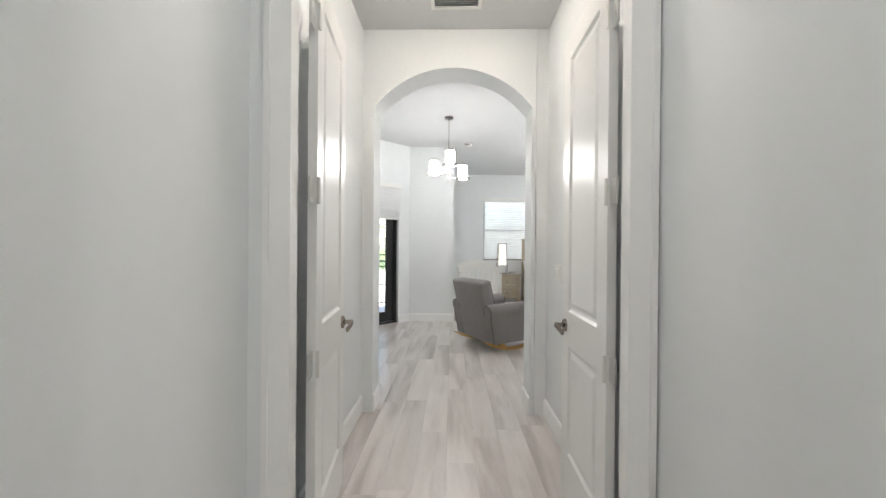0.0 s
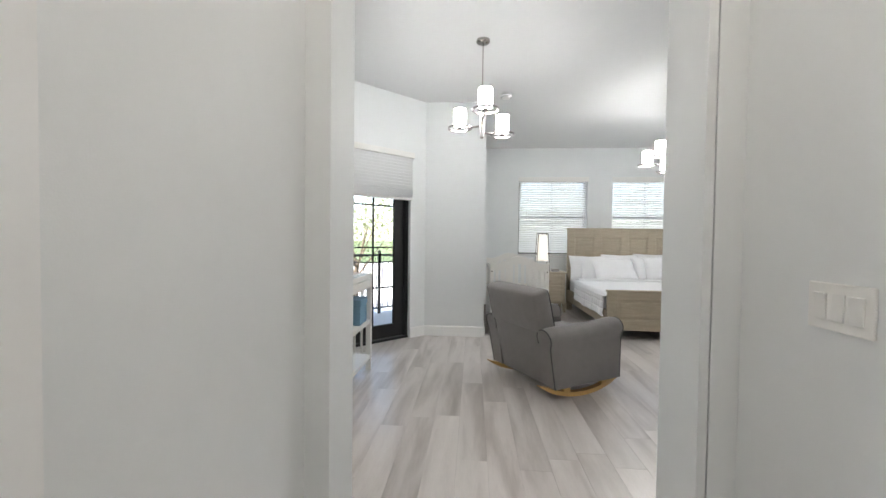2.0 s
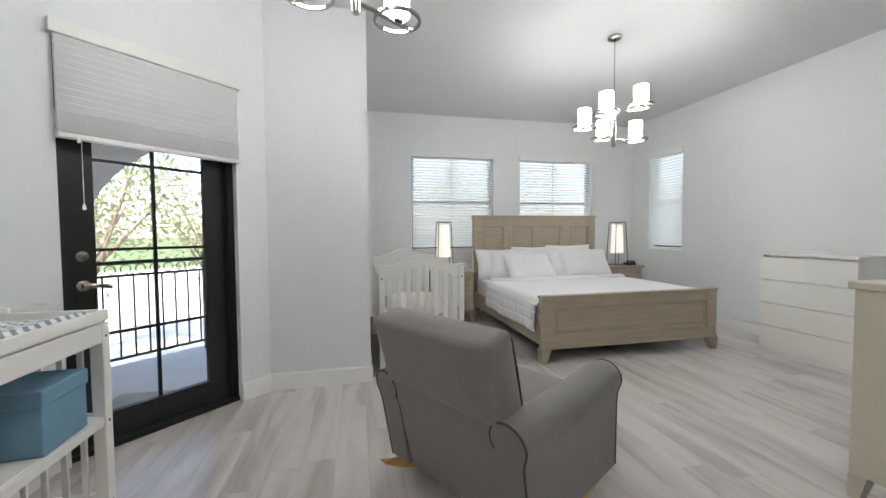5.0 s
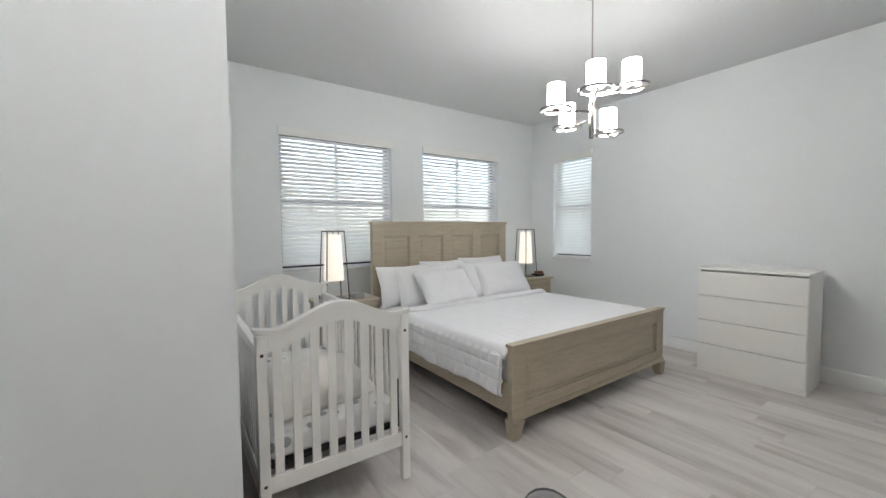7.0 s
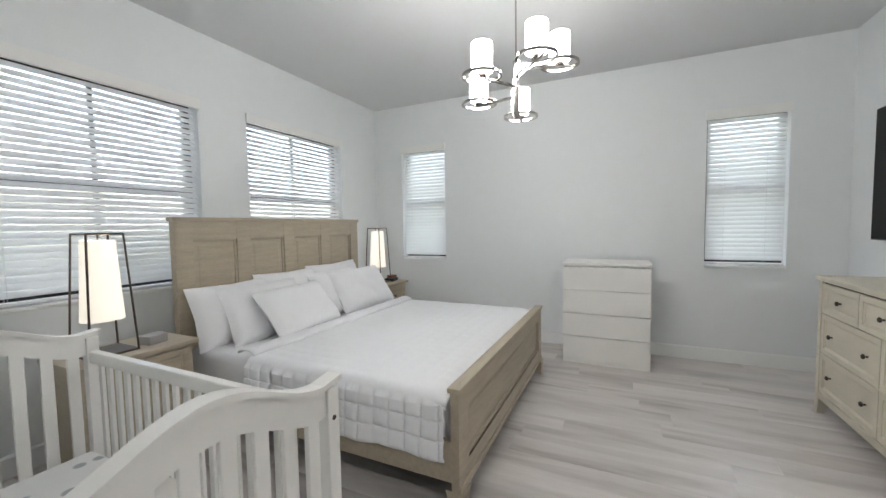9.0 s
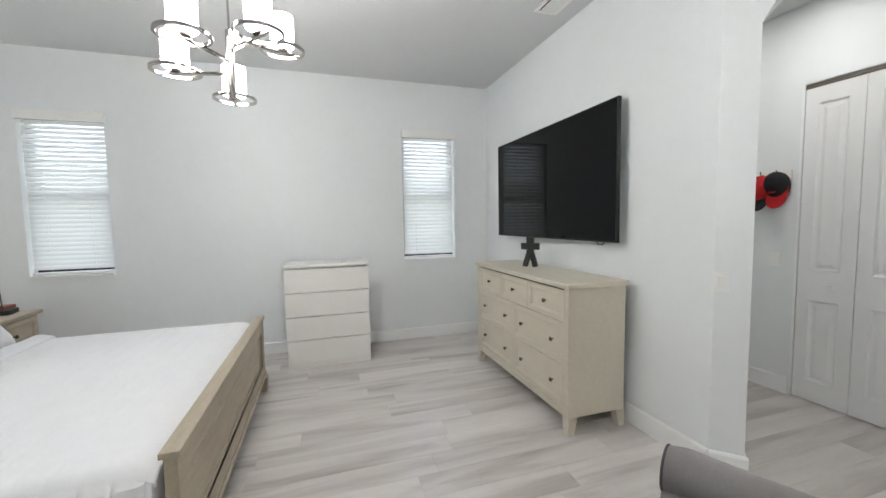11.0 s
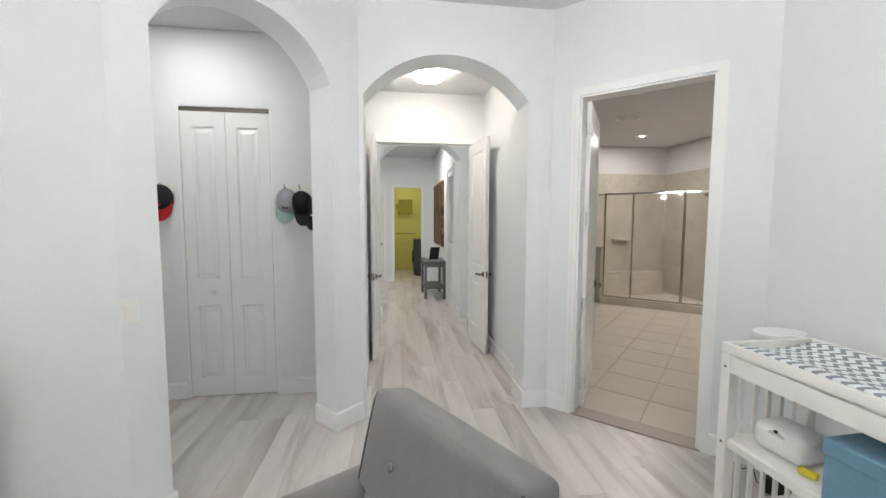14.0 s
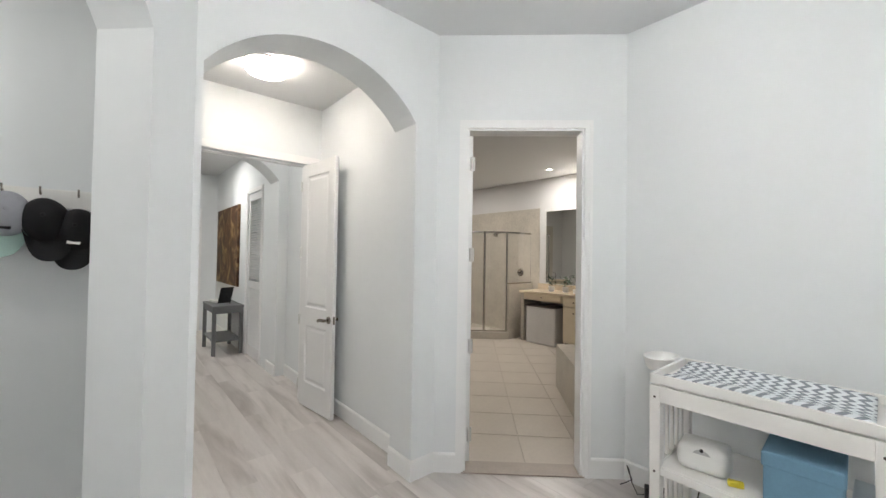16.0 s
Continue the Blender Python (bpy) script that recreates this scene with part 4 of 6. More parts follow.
def dresser(m):
    d = thing("dresser", m, "cream-washed wooden dresser with seven drawers and dark knobs", "dresser")
    w, dep, h = 1.565, 0.47, 1.035
    bm = bmesh.new()
    bm_box(bm, 0.03, w - 0.03, 0.02, dep - 0.016, 0.12, h - 0.035)
    part("body", bm, CREAM, d)
    for x in (0.015, w - 0.06):
        part("stile", box(x, x + 0.045, 0.01, dep, 0.12, h - 0.035, 0.002), CREAM, d)
    part("lower_rail", box(0.06, w - 0.06, dep - 0.02, dep - 0.002, 0.12, 0.165), CREAM, d)
    part("top", box(-0.005, w + 0.005, -0.005, dep + 0.018, h - 0.035, h, 0.005), CREAM, d)
    for x, dx in ((0.045, -1), (w - 0.045, 1)):
        for y, dy in ((0.045, -1), (dep - 0.035, 1)):
            part("leg", taper_leg(x, y, 0.119, 0.07, 0.045, dx, dy), CREAM, d)
    a, b = 0.066, w - 0.066
    t3 = (b - a) / 3
    for k in range(3):
        drawer_front(d, a + k * t3, a + (k + 1) * t3, 0.7625, 0.985, dep - 0.002, [a + (k + 0.5) * t3])
    t2 = (b - a) / 2
    for z0, z1 in ((0.4685, 0.7625), (0.172, 0.4685)):
        for k in range(2):
            drawer_front(d, a + k * t2, a + (k + 1) * t2, z0, z1, dep - 0.002, [a + (k + 0.2) * t2, a + (k + 0.8) * t2])
    # Darkened sheet behind the fronts paints the shade in the drawer joints.
    bm = bmesh.new()
    bm_box(bm, a, b, dep - 0.0172, dep - 0.0155, 0.17, 0.99)
    part("shadow_gap", bm, mat("drawer_gap_shade", (0.16, 0.145, 0.12), 0.8, var=0.1), d)
    return d


dresser(pose(2.41, 4.515, 0))

ch = thing("chest_of_drawers", pose(4.325, 6.88, 0, 0, 0, -90) @ Matrix.Translation((0, 0, 0)), "plain white four-drawer chest against the wall", "chest of drawers")
cw, cd, chh = 0.82, 0.48, 1.05
# local x runs along the front, local -y... the front faces the bed
bm = bmesh.new()
bm_box(bm, 0.0, 0.018, 0.02, cd, 0.0, chh - 0.03), bm_box(bm, cw - 0.018, cw, 0.02, cd, 0.0, chh - 0.03), bm_box(bm, 0.018, cw - 0.018, 0.10, cd, 0.03, chh - 0.03)
body = part("body", bm, WHITE, ch)
part("top", box(-0.004, cw + 0.004, -0.002, cd, chh - 0.03, chh, 0.003), WHITE, ch)
for z0, z1 in ((0.055, 0.284), (0.290, 0.522), (0.528, 0.766), (0.772, 1.006)):
    bm = prism([(0.004, z0), (cw - 0.004, z0), (cw - 0.004, z1), (0.004, z1)], 0.0, 0.02)
    bm_box(bm, 0.02, cw - 0.02, 0.02, 0.03, z0 + 0.01, z1 - 0.012)
    part("drawer_front", bm, WHITE, ch)
part("plinth", box(0.018, cw - 0.018, 0.012, 0.03, 0.0, 0.05), WHITE, ch)


def nightstand(m, label):
    d = thing("nightstand", m, label, "nightstand", "nightstands")
    w, dep, h = 0.62, 0.42, 0.73
    bm = bmesh.new()
    bm_box(bm, 0.02, w - 0.02, 0.02, dep - 0.016, 0.16, h - 0.03)
    part("body", bm, BEDWOOD, d)
    part("top", box(-0.01, w + 0.01, -0.005, dep + 0.015, h - 0.03, h, 0.004), BEDWOOD, d)
    for x, dx in ((0.04, -1), (w - 0.04, 1)):
        for y, dy in ((0.04, -1), (dep - 0.035, 1)):
            part("leg", taper_leg(x, y, 0.17, 0.06, 0.035, dx, dy), BEDWOOD, d)
    for z0, z1 in ((0.44, 0.685), (0.18, 0.425)):
        drawer_front(d, 0.045, w - 0.045, z0, z1, dep - 0.002, [w * 0.5], material=BEDWOOD)
    return d


# the fronts face the room, away from the window wall
nightstand(pose(1.78, 9.32, 0, 0, 0, 180), "washed light-brown two-drawer nightstand beside the bed")
nightstand(pose(4.66, 9.38, 0, 0, 0, 180), "washed light-brown two-drawer nightstand beside the bed")


def table_lamp(x, y, z):
    l = thing("table_lamp", pose(x, y, z), "lit white tapered shade in an open dark metal frame", "lamp", "bedside lamps")
    h, wb, wt = 0.70, 0.118, 0.088
    bm = bmesh.new()
    for sx in (-1, 1):
        for sy in (-1, 1):
            rod((sx * wb, sy * wb, 0), (sx * wt, sy * wt, h), 0.006, n=6, bm=bm)
    for hh, w in ((0.0, wb), (h, wt)):
        for a, b in (((-w, -w), (w, -w)), ((w, -w), (w, w)), ((w, w), (-w, w)), ((-w, w), (-w, -w))):
            rod((*a, hh + 0.006), (*b, hh + 0.006), 0.006, n=6, bm=bm)
    part("frame", bm, DARKM, l, "slender dark metal frame")
    bm = rod((0, 0, h - 0.03), (0, 0, h + 0.006), 0.004, n=8)
    rod((-wt, 0, h + 0.006), (wt, 0, h + 0.006), 0.005, n=6, bm=bm)
    part("hanger", bm, DARKM, l)
    part("shade", lathe([(0.104, 0.20), (0.080, h - 0.03), (0.076, h - 0.03), (0.100, 0.205)], 28), LAMPSHADE, l, "glowing white tapered shade", smooth=True)
    part("base", box(-wb, wb, -wb, wb, 0.0, 0.012, 0.003), DARKM, l)
    return l


table_lamp(1.37, 9.10, 0.73)
table_lamp(4.36, 9.22, 0.73)
for x, y in ((1.37, 9.10), (4.36, 9.22)):
    point_light("bedside_bulb", (x, y, 1.15), 0.35, WARM, 0.03)
bx = thing("tissue_box", pose(1.60, 9.05, 0.73, 0, 0, 12), "small grey box on the nightstand", "box")
part("body", box(-0.06, 0.06, -0.05, 0.05, 0, 0.055, 0.004), mat("grey_box", (0.35, 0.34, 0.33), 0.7), bx)
for k, (x, y, a, s, c, nm, lb) in enumerate(((4.52, 9.12, 10, (0.16, 0.12, 0.04), (0.02, 0.02, 0.02), "box", "flat black box on the nightstand"), (4.56, 9.14, -8, (0.11, 0.08, 0.03), (0.20, 0.07, 0.04), "book", "small dark red book on a black box"))):
    o = thing(nm, pose(x, y, 0.73 if k == 0 else 0.771, 0, 0, a), lb, nm)
    part("body", box(-s[0] / 2, s[0] / 2, -s[1] / 2, s[1] / 2, 0, s[2], 0.003), mat("small_" + nm, c, 0.5), o)

# ---- television and figurine ----
tv = thing("television", pose(3.435, 4.45, 0), "large black flat-screen television on a wall mount", "television")
part("housing", box(-0.935, 0.935, 0.065, 0.095, 1.285, 2.295, 0.004), BLACKP, tv)
part("screen", box(-0.925, 0.925, 0.0952, 0.0975, 1.297, 2.285), SCREEN, tv, "glossy black screen")
part("wall_bracket", box(-0.3, 0.3, 0.001, 0.064, 1.55, 2.05, 0.004), BLACKP, tv)
part("logo_bar", box(-0.03, 0.03, 0.0952, 0.0985, 1.288, 1.295), NICKEL, tv)
part("cable", tube([(-0.66, 0.03, 1.35), (-0.66, 0.04, 1.29), (-0.69, 0.045, 1.262), (-0.74, 0.045, 1.262), (-0.78, 0.04, 1.30)], 0.004), BLACKP, tv, "black cable loop below the screen")
cr = thing("cross_figurine", pose(3.36, 4.72, 1.035, 0, 0, 38), "dark carved cross figurine on splayed feet", "figurine")
STONE = mat("dark_stone", (0.02, 0.02, 0.021), 0.3, var=0.2, scale=30)
bm = bmesh.new()
bm_box(bm, -0.032, 0.032, -0.015, 0.015, 0.10, 0.27), bm_box(bm, -0.085, 0.085, -0.016, 0.016, 0.155, 0.215)
for s in (-1, 1):
    bm_box(bm, -0.022, 0.022, -0.018, 0.018, 0.0, 0.13, Matrix.Translation((s * 0.05, 0, 0)) @ pose(0, 0, 0, 0, -s * 17, 0))
bmesh.ops.bevel(bm, geom=bm.edges[:], offset=0.004, segments=1, affect="EDGES")
part("body", bm, STONE, cr)

# ---- crib ----


def crib(m):
    c = thing("crib", m, "white wooden slatted crib with arched end rails", "crib")
    w, l = 0.79, 1.42

    def arch_rail(y):
        n = 24
        top, low = [], []
        for k in range(n + 1):
            x = w * k / n
            u = abs(2 * k / n - 1)
            z = 0.965 + 0.10 * (0.5 + 0.5 * math.cos(math.pi * min(u * 1.18, 1))) + (0.012 * max(0, (u - 0.85) / 0.15))
            top.append((x, z)), low.append((x, z - 0.085))
        bm = prism(top + low[::-1], y - 0.012, y + 0.012)
        cap = [(x - 0.012 if k == 0 else x + 0.012 if k == n else x, z) for k, (x, z) in enumerate(top)]
        prism([(x, z + 0.018) for x, z in cap] + cap[::-1], y - 0.026, y + 0.026, bm)
        return part("end_rail", bm, WHITE, c)
    for y in (0.0, l):
        arch_rail(y)
        part("lower_end_rail", box(0.045, w - 0.045, y - 0.012, y + 0.012, 0.20, 0.28, 0.003), WHITE, c)
        for k in range(8):
            x = 0.09 + (w - 0.18) * k / 7
            u = abs(2 * x / w - 1)
            z = 0.885 + 0.10 * (0.5 + 0.5 * math.cos(math.pi * min(u * 1.18, 1)))
            part("slat", box(x - 0.021, x + 0.021, y - 0.007, y + 0.007, 0.275, z + 0.01, 0.002, 1), WHITE, c)
        for x in (0.022, w - 0.022):
            p = part("post", box(x - 0.024, x + 0.024, y - 0.022, y + 0.022, 0.0, 0.962, 0.004), WHITE, c)
            for z in (0.25, 0.87):
                part("bolt", rod((x, y - 0.0235, z), (x, y - 0.021, z), 0.008, n=12), DARKM, p, "dark bolt head")
    for x in (0.022, w - 0.022):
        part("side_rail", box(x - 0.018, x + 0.018, 0.02, l - 0.02, 0.845, 0.90, 0.006), WHITE, c)
        part("lower_side_rail", box(x - 0.012, x + 0.012, 0.02, l - 0.02, 0.20, 0.27, 0.003), WHITE, c)
        me = mesh_of("slat", box(-0.007, 0.007, -0.014, 0.014, 0.265, 0.85, 0.002, 1), WHITE)
        for k in range(19):
            ob = new("slat", me)
            ob.parent, ob.location = c, (x, 0.085 + (l - 0.17) * k / 18, 0)
    part("support_frame", box(0.05, w - 0.05, 0.03, l - 0.03, 0.30, 0.325), BLACKP, c, "dark metal mattress support")
    part("strap", box(w - 0.05, w - 0.035, 0.02, 0.028, 0.30, 0.58, m=None), BLACKP, c)
    return c


CM = pose(0.322, 7.135, 0)
crib(CM)
PRINT = mat("printed_sheet", (0.83, 0.83, 0.82), 0.9, var=0.02, scale=6)
nt = PRINT.node_tree
vo, cr_ = nt.nodes.new("ShaderNodeTexVoronoi"), nt.nodes.new("ShaderNodeMapRange")
vo.inputs["Scale"].default_value = 9
cr_.inputs["From Min"].default_value, cr_.inputs["From Max"].default_value = 0.22, 0.28
tcn = [n for n in nt.nodes if n.type == "TEX_COORD"][0]
nt.links.new(tcn.outputs["Object"], vo.inputs["Vector"]), nt.links.new(vo.outputs["Distance"], cr_.inputs["Value"])
mxc = nt.nodes.new("ShaderNodeMix")
mxc.data_type = "RGBA"
mxc.inputs["A"].default_value, mxc.inputs["B"].default_value = (0.40, 0.43, 0.45, 1), (0.83, 0.83, 0.82, 1)
nt.links.new(cr_.outputs[0], mxc.inputs["Factor"]), nt.links.new(mxc.outputs["Result"], nt.nodes["Principled BSDF"].inputs["Base Color"])
cm = thing("crib_mattress", CM, "white crib mattress with a grey printed sheet", "mattress")
part("body", box(0.05, 0.74, 0.035, 1.385, 0.326, 0.455, 0.03, 3), PRINT, cm, smooth=True)
pillow(CM @ pose(0.36, 0.34, 0.545, 14, 0, 8), 0.60, 0.44, 0.20, 9, "cream knitted baby pillow lying in the crib", mat("knit", (0.80, 0.77, 0.72), 0.95, var=0.04, scale=20, bump=0.8, bump_scale=90), "crib_pillow")

# ---- rocking armchair ----


def soft_box(x0, x1, y0, y1, z0, z1, r, m=None, puff=0.0, cuts=3):
    bm = bmesh.new()
    bm_box(bm, x0, x1, y0, y1, z0, z1)
    bmesh.ops.subdivide_edges(bm, edges=bm.edges[:], cuts=cuts, use_grid_fill=True)
    c = Vector(((x0 + x1) / 2, (y0 + y1) / 2, (z0 + z1) / 2))
    hx, hy, hz = (x1 - x0) / 2, (y1 - y0) / 2, (z1 - z0) / 2
    if puff:
        for v in bm.verts:
            u = Vector(((v.co.x - c.x) / hx, (v.co.y - c.y) / hy, (v.co.z - c.z) / hz))
            for ax, h in ((0, hx), (1, hy), (2, hz)):
                o = [i for i in range(3) if i != ax]
                if abs(u[ax]) > 0.99:
                    v.co[ax] += math.copysign(puff * (1 - u[o[0]] ** 2) * (1 - u[o[1]] ** 2), u[ax])
    es = [e for e in bm.edges if len(e.link_faces) == 2 and e.calc_face_angle(0) > 1.0]
    bmesh.ops.bevel(bm, geom=es, offset=r, segments=4, affect="EDGES", profile=0.5)
    if m:
        bmesh.ops.transform(bm, matrix=m, verts=bm.verts[:])
    return bm


def armchair(m):
    c = thing("rocking_armchair", m, "grey upholstered rocking armchair with rolled arms and light wood rockers", "armchair")
    # local y leads to the front
    part("base", soft_box(-0.30, 0.30, -0.33, 0.33, 0.115, 0.34, 0.03), FABRIC, c, smooth=True)
    part("seat_cushion", soft_box(-0.285, 0.285, -0.26, 0.36, 0.33, 0.475, 0.045, puff=0.02), FABRIC, c, smooth=True)
    bt = pose(0, -0.315, 0.30, 14)
    part("lower_back", soft_box(-0.302, 0.302, -0.0975, 0.05, -0.185, 0.30, 0.012, bt), FABRIC, c, smooth=True)
    back = part("backrest", soft_box(-0.352, 0.352, -0.10, 0.062, 0.275, 0.625, 0.034, bt, puff=0.007), FABRIC, c, smooth=True)
    for s in (-1, 1):
        hp = [(0.343, 0.053, 0.29), (0.345, 0.055, 0.44), (0.344, 0.053, 0.58), (0.336, 0.050, 0.608)]
        part("piping", tube([bt @ Vector((s * a, b, z)) for a, b, z in hp], 0.0045, 8), PIPING, back, "darker piped seam", smooth=True)
    for x in (-0.14, 0.14):
        b = part("button", lathe([(0.0, 0.0), (0.014, 0.002), (0.016, 0.007), (0.010, 0.012), (0.0, 0.013)], 14), FABRIC, back, smooth=True)
        b.matrix_basis = bt @ pose(x, 0.076, 0.44, -90)
    rear = lambda z: -0.392 - 0.19 * (z - 0.115)
    for s in (-1, 1):
        prof = [(0.0, 0.115), (0.142, 0.115), (0.146, 0.44), (0.150, 0.50)]
        for k in range(13):
            a = radians(-22 + 237 * k / 12)
            prof.append((0.085 + 0.085 * math.cos(a), 0.565 + 0.082 * math.sin(a)))
        prof.append((0.0, 0.50))
        n = 14
        bm = bmesh.new()
        rings_ = []
        for j in range(n + 1):
            e = min(j, n - j)
            sc = 1 - 0.035 * max(0, 1 - e / 1.5) ** 2
            dip = -0.015 * math.sin(math.pi * j / n) - 0.035 * (1 - j / n)
            row = []
            for px, pz in prof:
                z = 0.115 + (pz - 0.115) * sc + (dip if pz > 0.4 else 0)
                row.append(bm.verts.new((s * (0.288 + 0.07 + (px - 0.07) * sc), rear(z) + (0.345 - rear(z)) * j / n, z)))
            rings_.append(row)
        for a, b in zip(rings_, rings_[1:]):
            for k in range(len(a)):
                bm.faces.new((a[k], a[(k + 1) % len(a)], b[(k + 1) % len(a)], b[k]))
        bm.faces.new(rings_[0]), bm.faces.new(rings_[-1][::-1])
        ends = [[v.co.copy() for v in rings_[q][1:-1]] for q in (0, -1)]
        arm = part("arm", bm, FABRIC, c, smooth=True)
        for pts in ends:
            part("piping", tube(pts, 0.0048, 6), PIPING, arm, "darker piped seam", smooth=True)
        # rocker, with a rounded paddle at its rear end
        up, lo = [], []
        for k in range(25):
            y = -0.50 + 0.90 * k / 24
            z = 0.10 * ((y + 0.02) / 0.43) ** 2
            tip = min(1.0, 0.25 + k / 4, 0.25 + (24 - k) / 4)
            up.append((y, z + 0.019 + 0.019 * tip)), lo.append((y, z + 0.019 - 0.019 * tip))
        bm = prism(up + lo[::-1], -0.024, 0.024)
        rk = part("rocker", bm, OAK, c, "curved light wood rocker")
        rk.matrix_basis = Matrix.Translation((s * 0.36, 0, 0.0)) @ pose(0, 0, 0, 0, 0, 90)
        for y in (-0.22, 0.22):
            z = 0.10 * ((y + 0.02) / 0.43) ** 2
            part("rocker_block", box(s * 0.36 - 0.02, s * 0.36 + 0.02, y - 0.04, y + 0.04, z + 0.03, 0.14, 0.004), OAK, c)
    return c


CHAIR = pose(0.86, 5.485, 0, 0, 0, 31 - 90)
armchair(CHAIR)

# ---- changing table ----
TX0, TX1, TY0, TY1 = -1.40, -0.915, 4.78, 5.575


def changing_table():
    c = thing("changing_table", pose(0, 0, 0), "white slatted wooden changing table with two shelves", "changing table")
    for x in (TX0 + 0.024, TX1 - 0.024):
        for y in (TY0 + 0.024, TY1 - 0.024):
            leg = part("leg", box(x - 0.024, x + 0.024, y - 0.024, y + 0.024, 0.0, 0.905, 0.003), WHITE, c)
            if x > -1:
                for z in (0.135, 0.485, 0.85):
                    part("bolt", rod((x + 0.0235, y, z), (x + 0.0255, y, z), 0.006, n=10), DARKM, leg, "small dark bolt head")
                    if y < 5:
                        part("bolt", rod((x, y - 0.0235, z + 0.03), (x, y - 0.0255, z + 0.03), 0.006, n=10), DARKM, leg, "small dark bolt head")
    for z in (0.145, 0.495):
        part("shelf", box(TX0 + 0.02, TX1 - 0.02, TY0 + 0.02, TY1 - 0.02, z, z + 0.016, 0.003), WHITE, c)
        for x in (TX0 + 0.004, TX1 - 0.03):
            part("shelf_rail", box(x, x + 0.026, TY0 + 0.05, TY1 - 0.05, z - 0.024, z + 0.014, 0.003), WHITE, c)
        for y in (TY0 + 0.01, TY1 - 0.036):
            part("end_rail", box(TX0 + 0.05, TX1 - 0.05, y, y + 0.026, z - 0.024, z + 0.022, 0.003), WHITE, c)
    for y in (TY0 + 0.022, TY1 - 0.022):
        for z0, z1 in ((0.16, 0.475), (0.51, 0.835)):
            for k in range(5):
                x = TX0 + 0.098 + (TX1 - TX0 - 0.196) * k / 4
                part("slat", box(x - 0.011, x + 0.011, y - 0.007, y + 0.007, z0, z1, 0.002, 1), WHITE, c)
    for x in (TX0 + 0.002, TX1 - 0.024):
        part("apron", box(x, x + 0.022, TY0 + 0.046, TY1 - 0.046, 0.825, 0.905, 0.003), WHITE, c)
    for y in (TY0 + 0.002, TY1 - 0.024):
        part("apron", box(TX0 + 0.046, TX1 - 0.046, y, y + 0.022, 0.825, 0.905, 0.003), WHITE, c)
    # the tray stands on a recessed neck, which leaves a thin shadow line
    part("neck", box(TX0 + 0.02, TX1 - 0.02, TY0 + 0.02, TY1 - 0.02, 0.900, 0.914), WHITE, c)
    part("tray_floor", box(TX0 + 0.01, TX1 - 0.01, TY0 + 0.01, TY1 - 0.01, 0.914, 0.922), WHITE, c)
    for a, b, d, e in ((TX0, TX0 + 0.018, TY0, TY1), (TX1 - 0.018, TX1, TY0, TY1), (TX0 + 0.018, TX1 - 0.018, TY0, TY0 + 0.018), (TX0 + 0.018, TX1 - 0.018, TY1 - 0.018, TY1)):
        part("tray_edge", box(a, b, d, e, 0.914, 0.960, 0.003), WHITE, c)


changing_table()
# pad with a woven chevron cover
CHEV = mat("chevron_cover", (0.72, 0.76, 0.78), 0.9, var=0.0, bump=0.2, bump_scale=300)
nt = CHEV.node_tree
nn, lk = nt.nodes, nt.links.new
tc = [n for n in nn if n.type == "TEX_COORD"][0]
sep = nn.new("ShaderNodeSeparateXYZ")
lk(tc.outputs["Object"], sep.inputs[0])


def math_node(op, a, b=None, c=None):
    n = nn.new("ShaderNodeMath")
    n.operation = op
    for i, v in enumerate((a, b, c)):
        if v is None:
            continue
        if isinstance(v, (int, float)):
            n.inputs[i].default_value = v
        else:
            lk(v, n.inputs[i])
    return n.outputs[0]


zig = math_node("PINGPONG", sep.outputs["X"], 0.027)
ph = math_node("MULTIPLY", math_node("ADD", math_node("MULTIPLY", zig, 1.0), sep.outputs["Y"]), 1 / 0.047)
band = math_node("FLOORED_MODULO", ph, 1.0)
mask = math_node("LESS_THAN", band, 0.46)
mxc = nn.new("ShaderNodeMix")
mxc.data_type = "RGBA"
mxc.inputs["A"].default_value, mxc.inputs["B"].default_value = (0.78, 0.82, 0.84, 1), (0.27, 0.30, 0.33, 1)
lk(mask, mxc.inputs["Factor"]), lk(mxc.outputs["Result"], nn["Principled BSDF"].inputs["Base Color"])
pd = thing("changing_pad", pose(0, 0, 0), "changing pad with a grey and white chevron cover", "pad")
bm = bmesh.new()
gx, gy = 20, 30
g = []
for j in range(gy + 1):
    y = TY0 + 0.045 + (TY1 - TY0 - 0.09) * j / gy
    row = []
    for i in range(gx + 1):
        u = 2 * i / gx - 1
        x = (TX0 + TX1) / 2 + u * 0.215
        row.append(bm.verts.new((x, y, 0.944 + 0.036 * abs(u) ** 2.2 * (1 - max(0, abs(u) - 0.86) * 4) + 0.006 * noise.noise((x * 14, y * 14, 2.0)) - 0.012 * (abs(2 * j / gy - 1) ** 6))))
    g.append(row)
for j in range(gy):
    for i in range(gx):
        bm.faces.new((g[j][i], g[j][i + 1], g[j + 1][i + 1], g[j + 1][i]))
ob = part("cover", bm, CHEV, pd, smooth=True)
part("foam", box(TX0 + 0.045, TX1 - 0.045, TY0 + 0.05, TY1 - 0.05, 0.922, 0.930, 0.003), LINEN, pd, "white pad underside")
md = ob.modifiers.new("thick", "SOLIDIFY")
md.thickness, md.offset = 0.018, -1


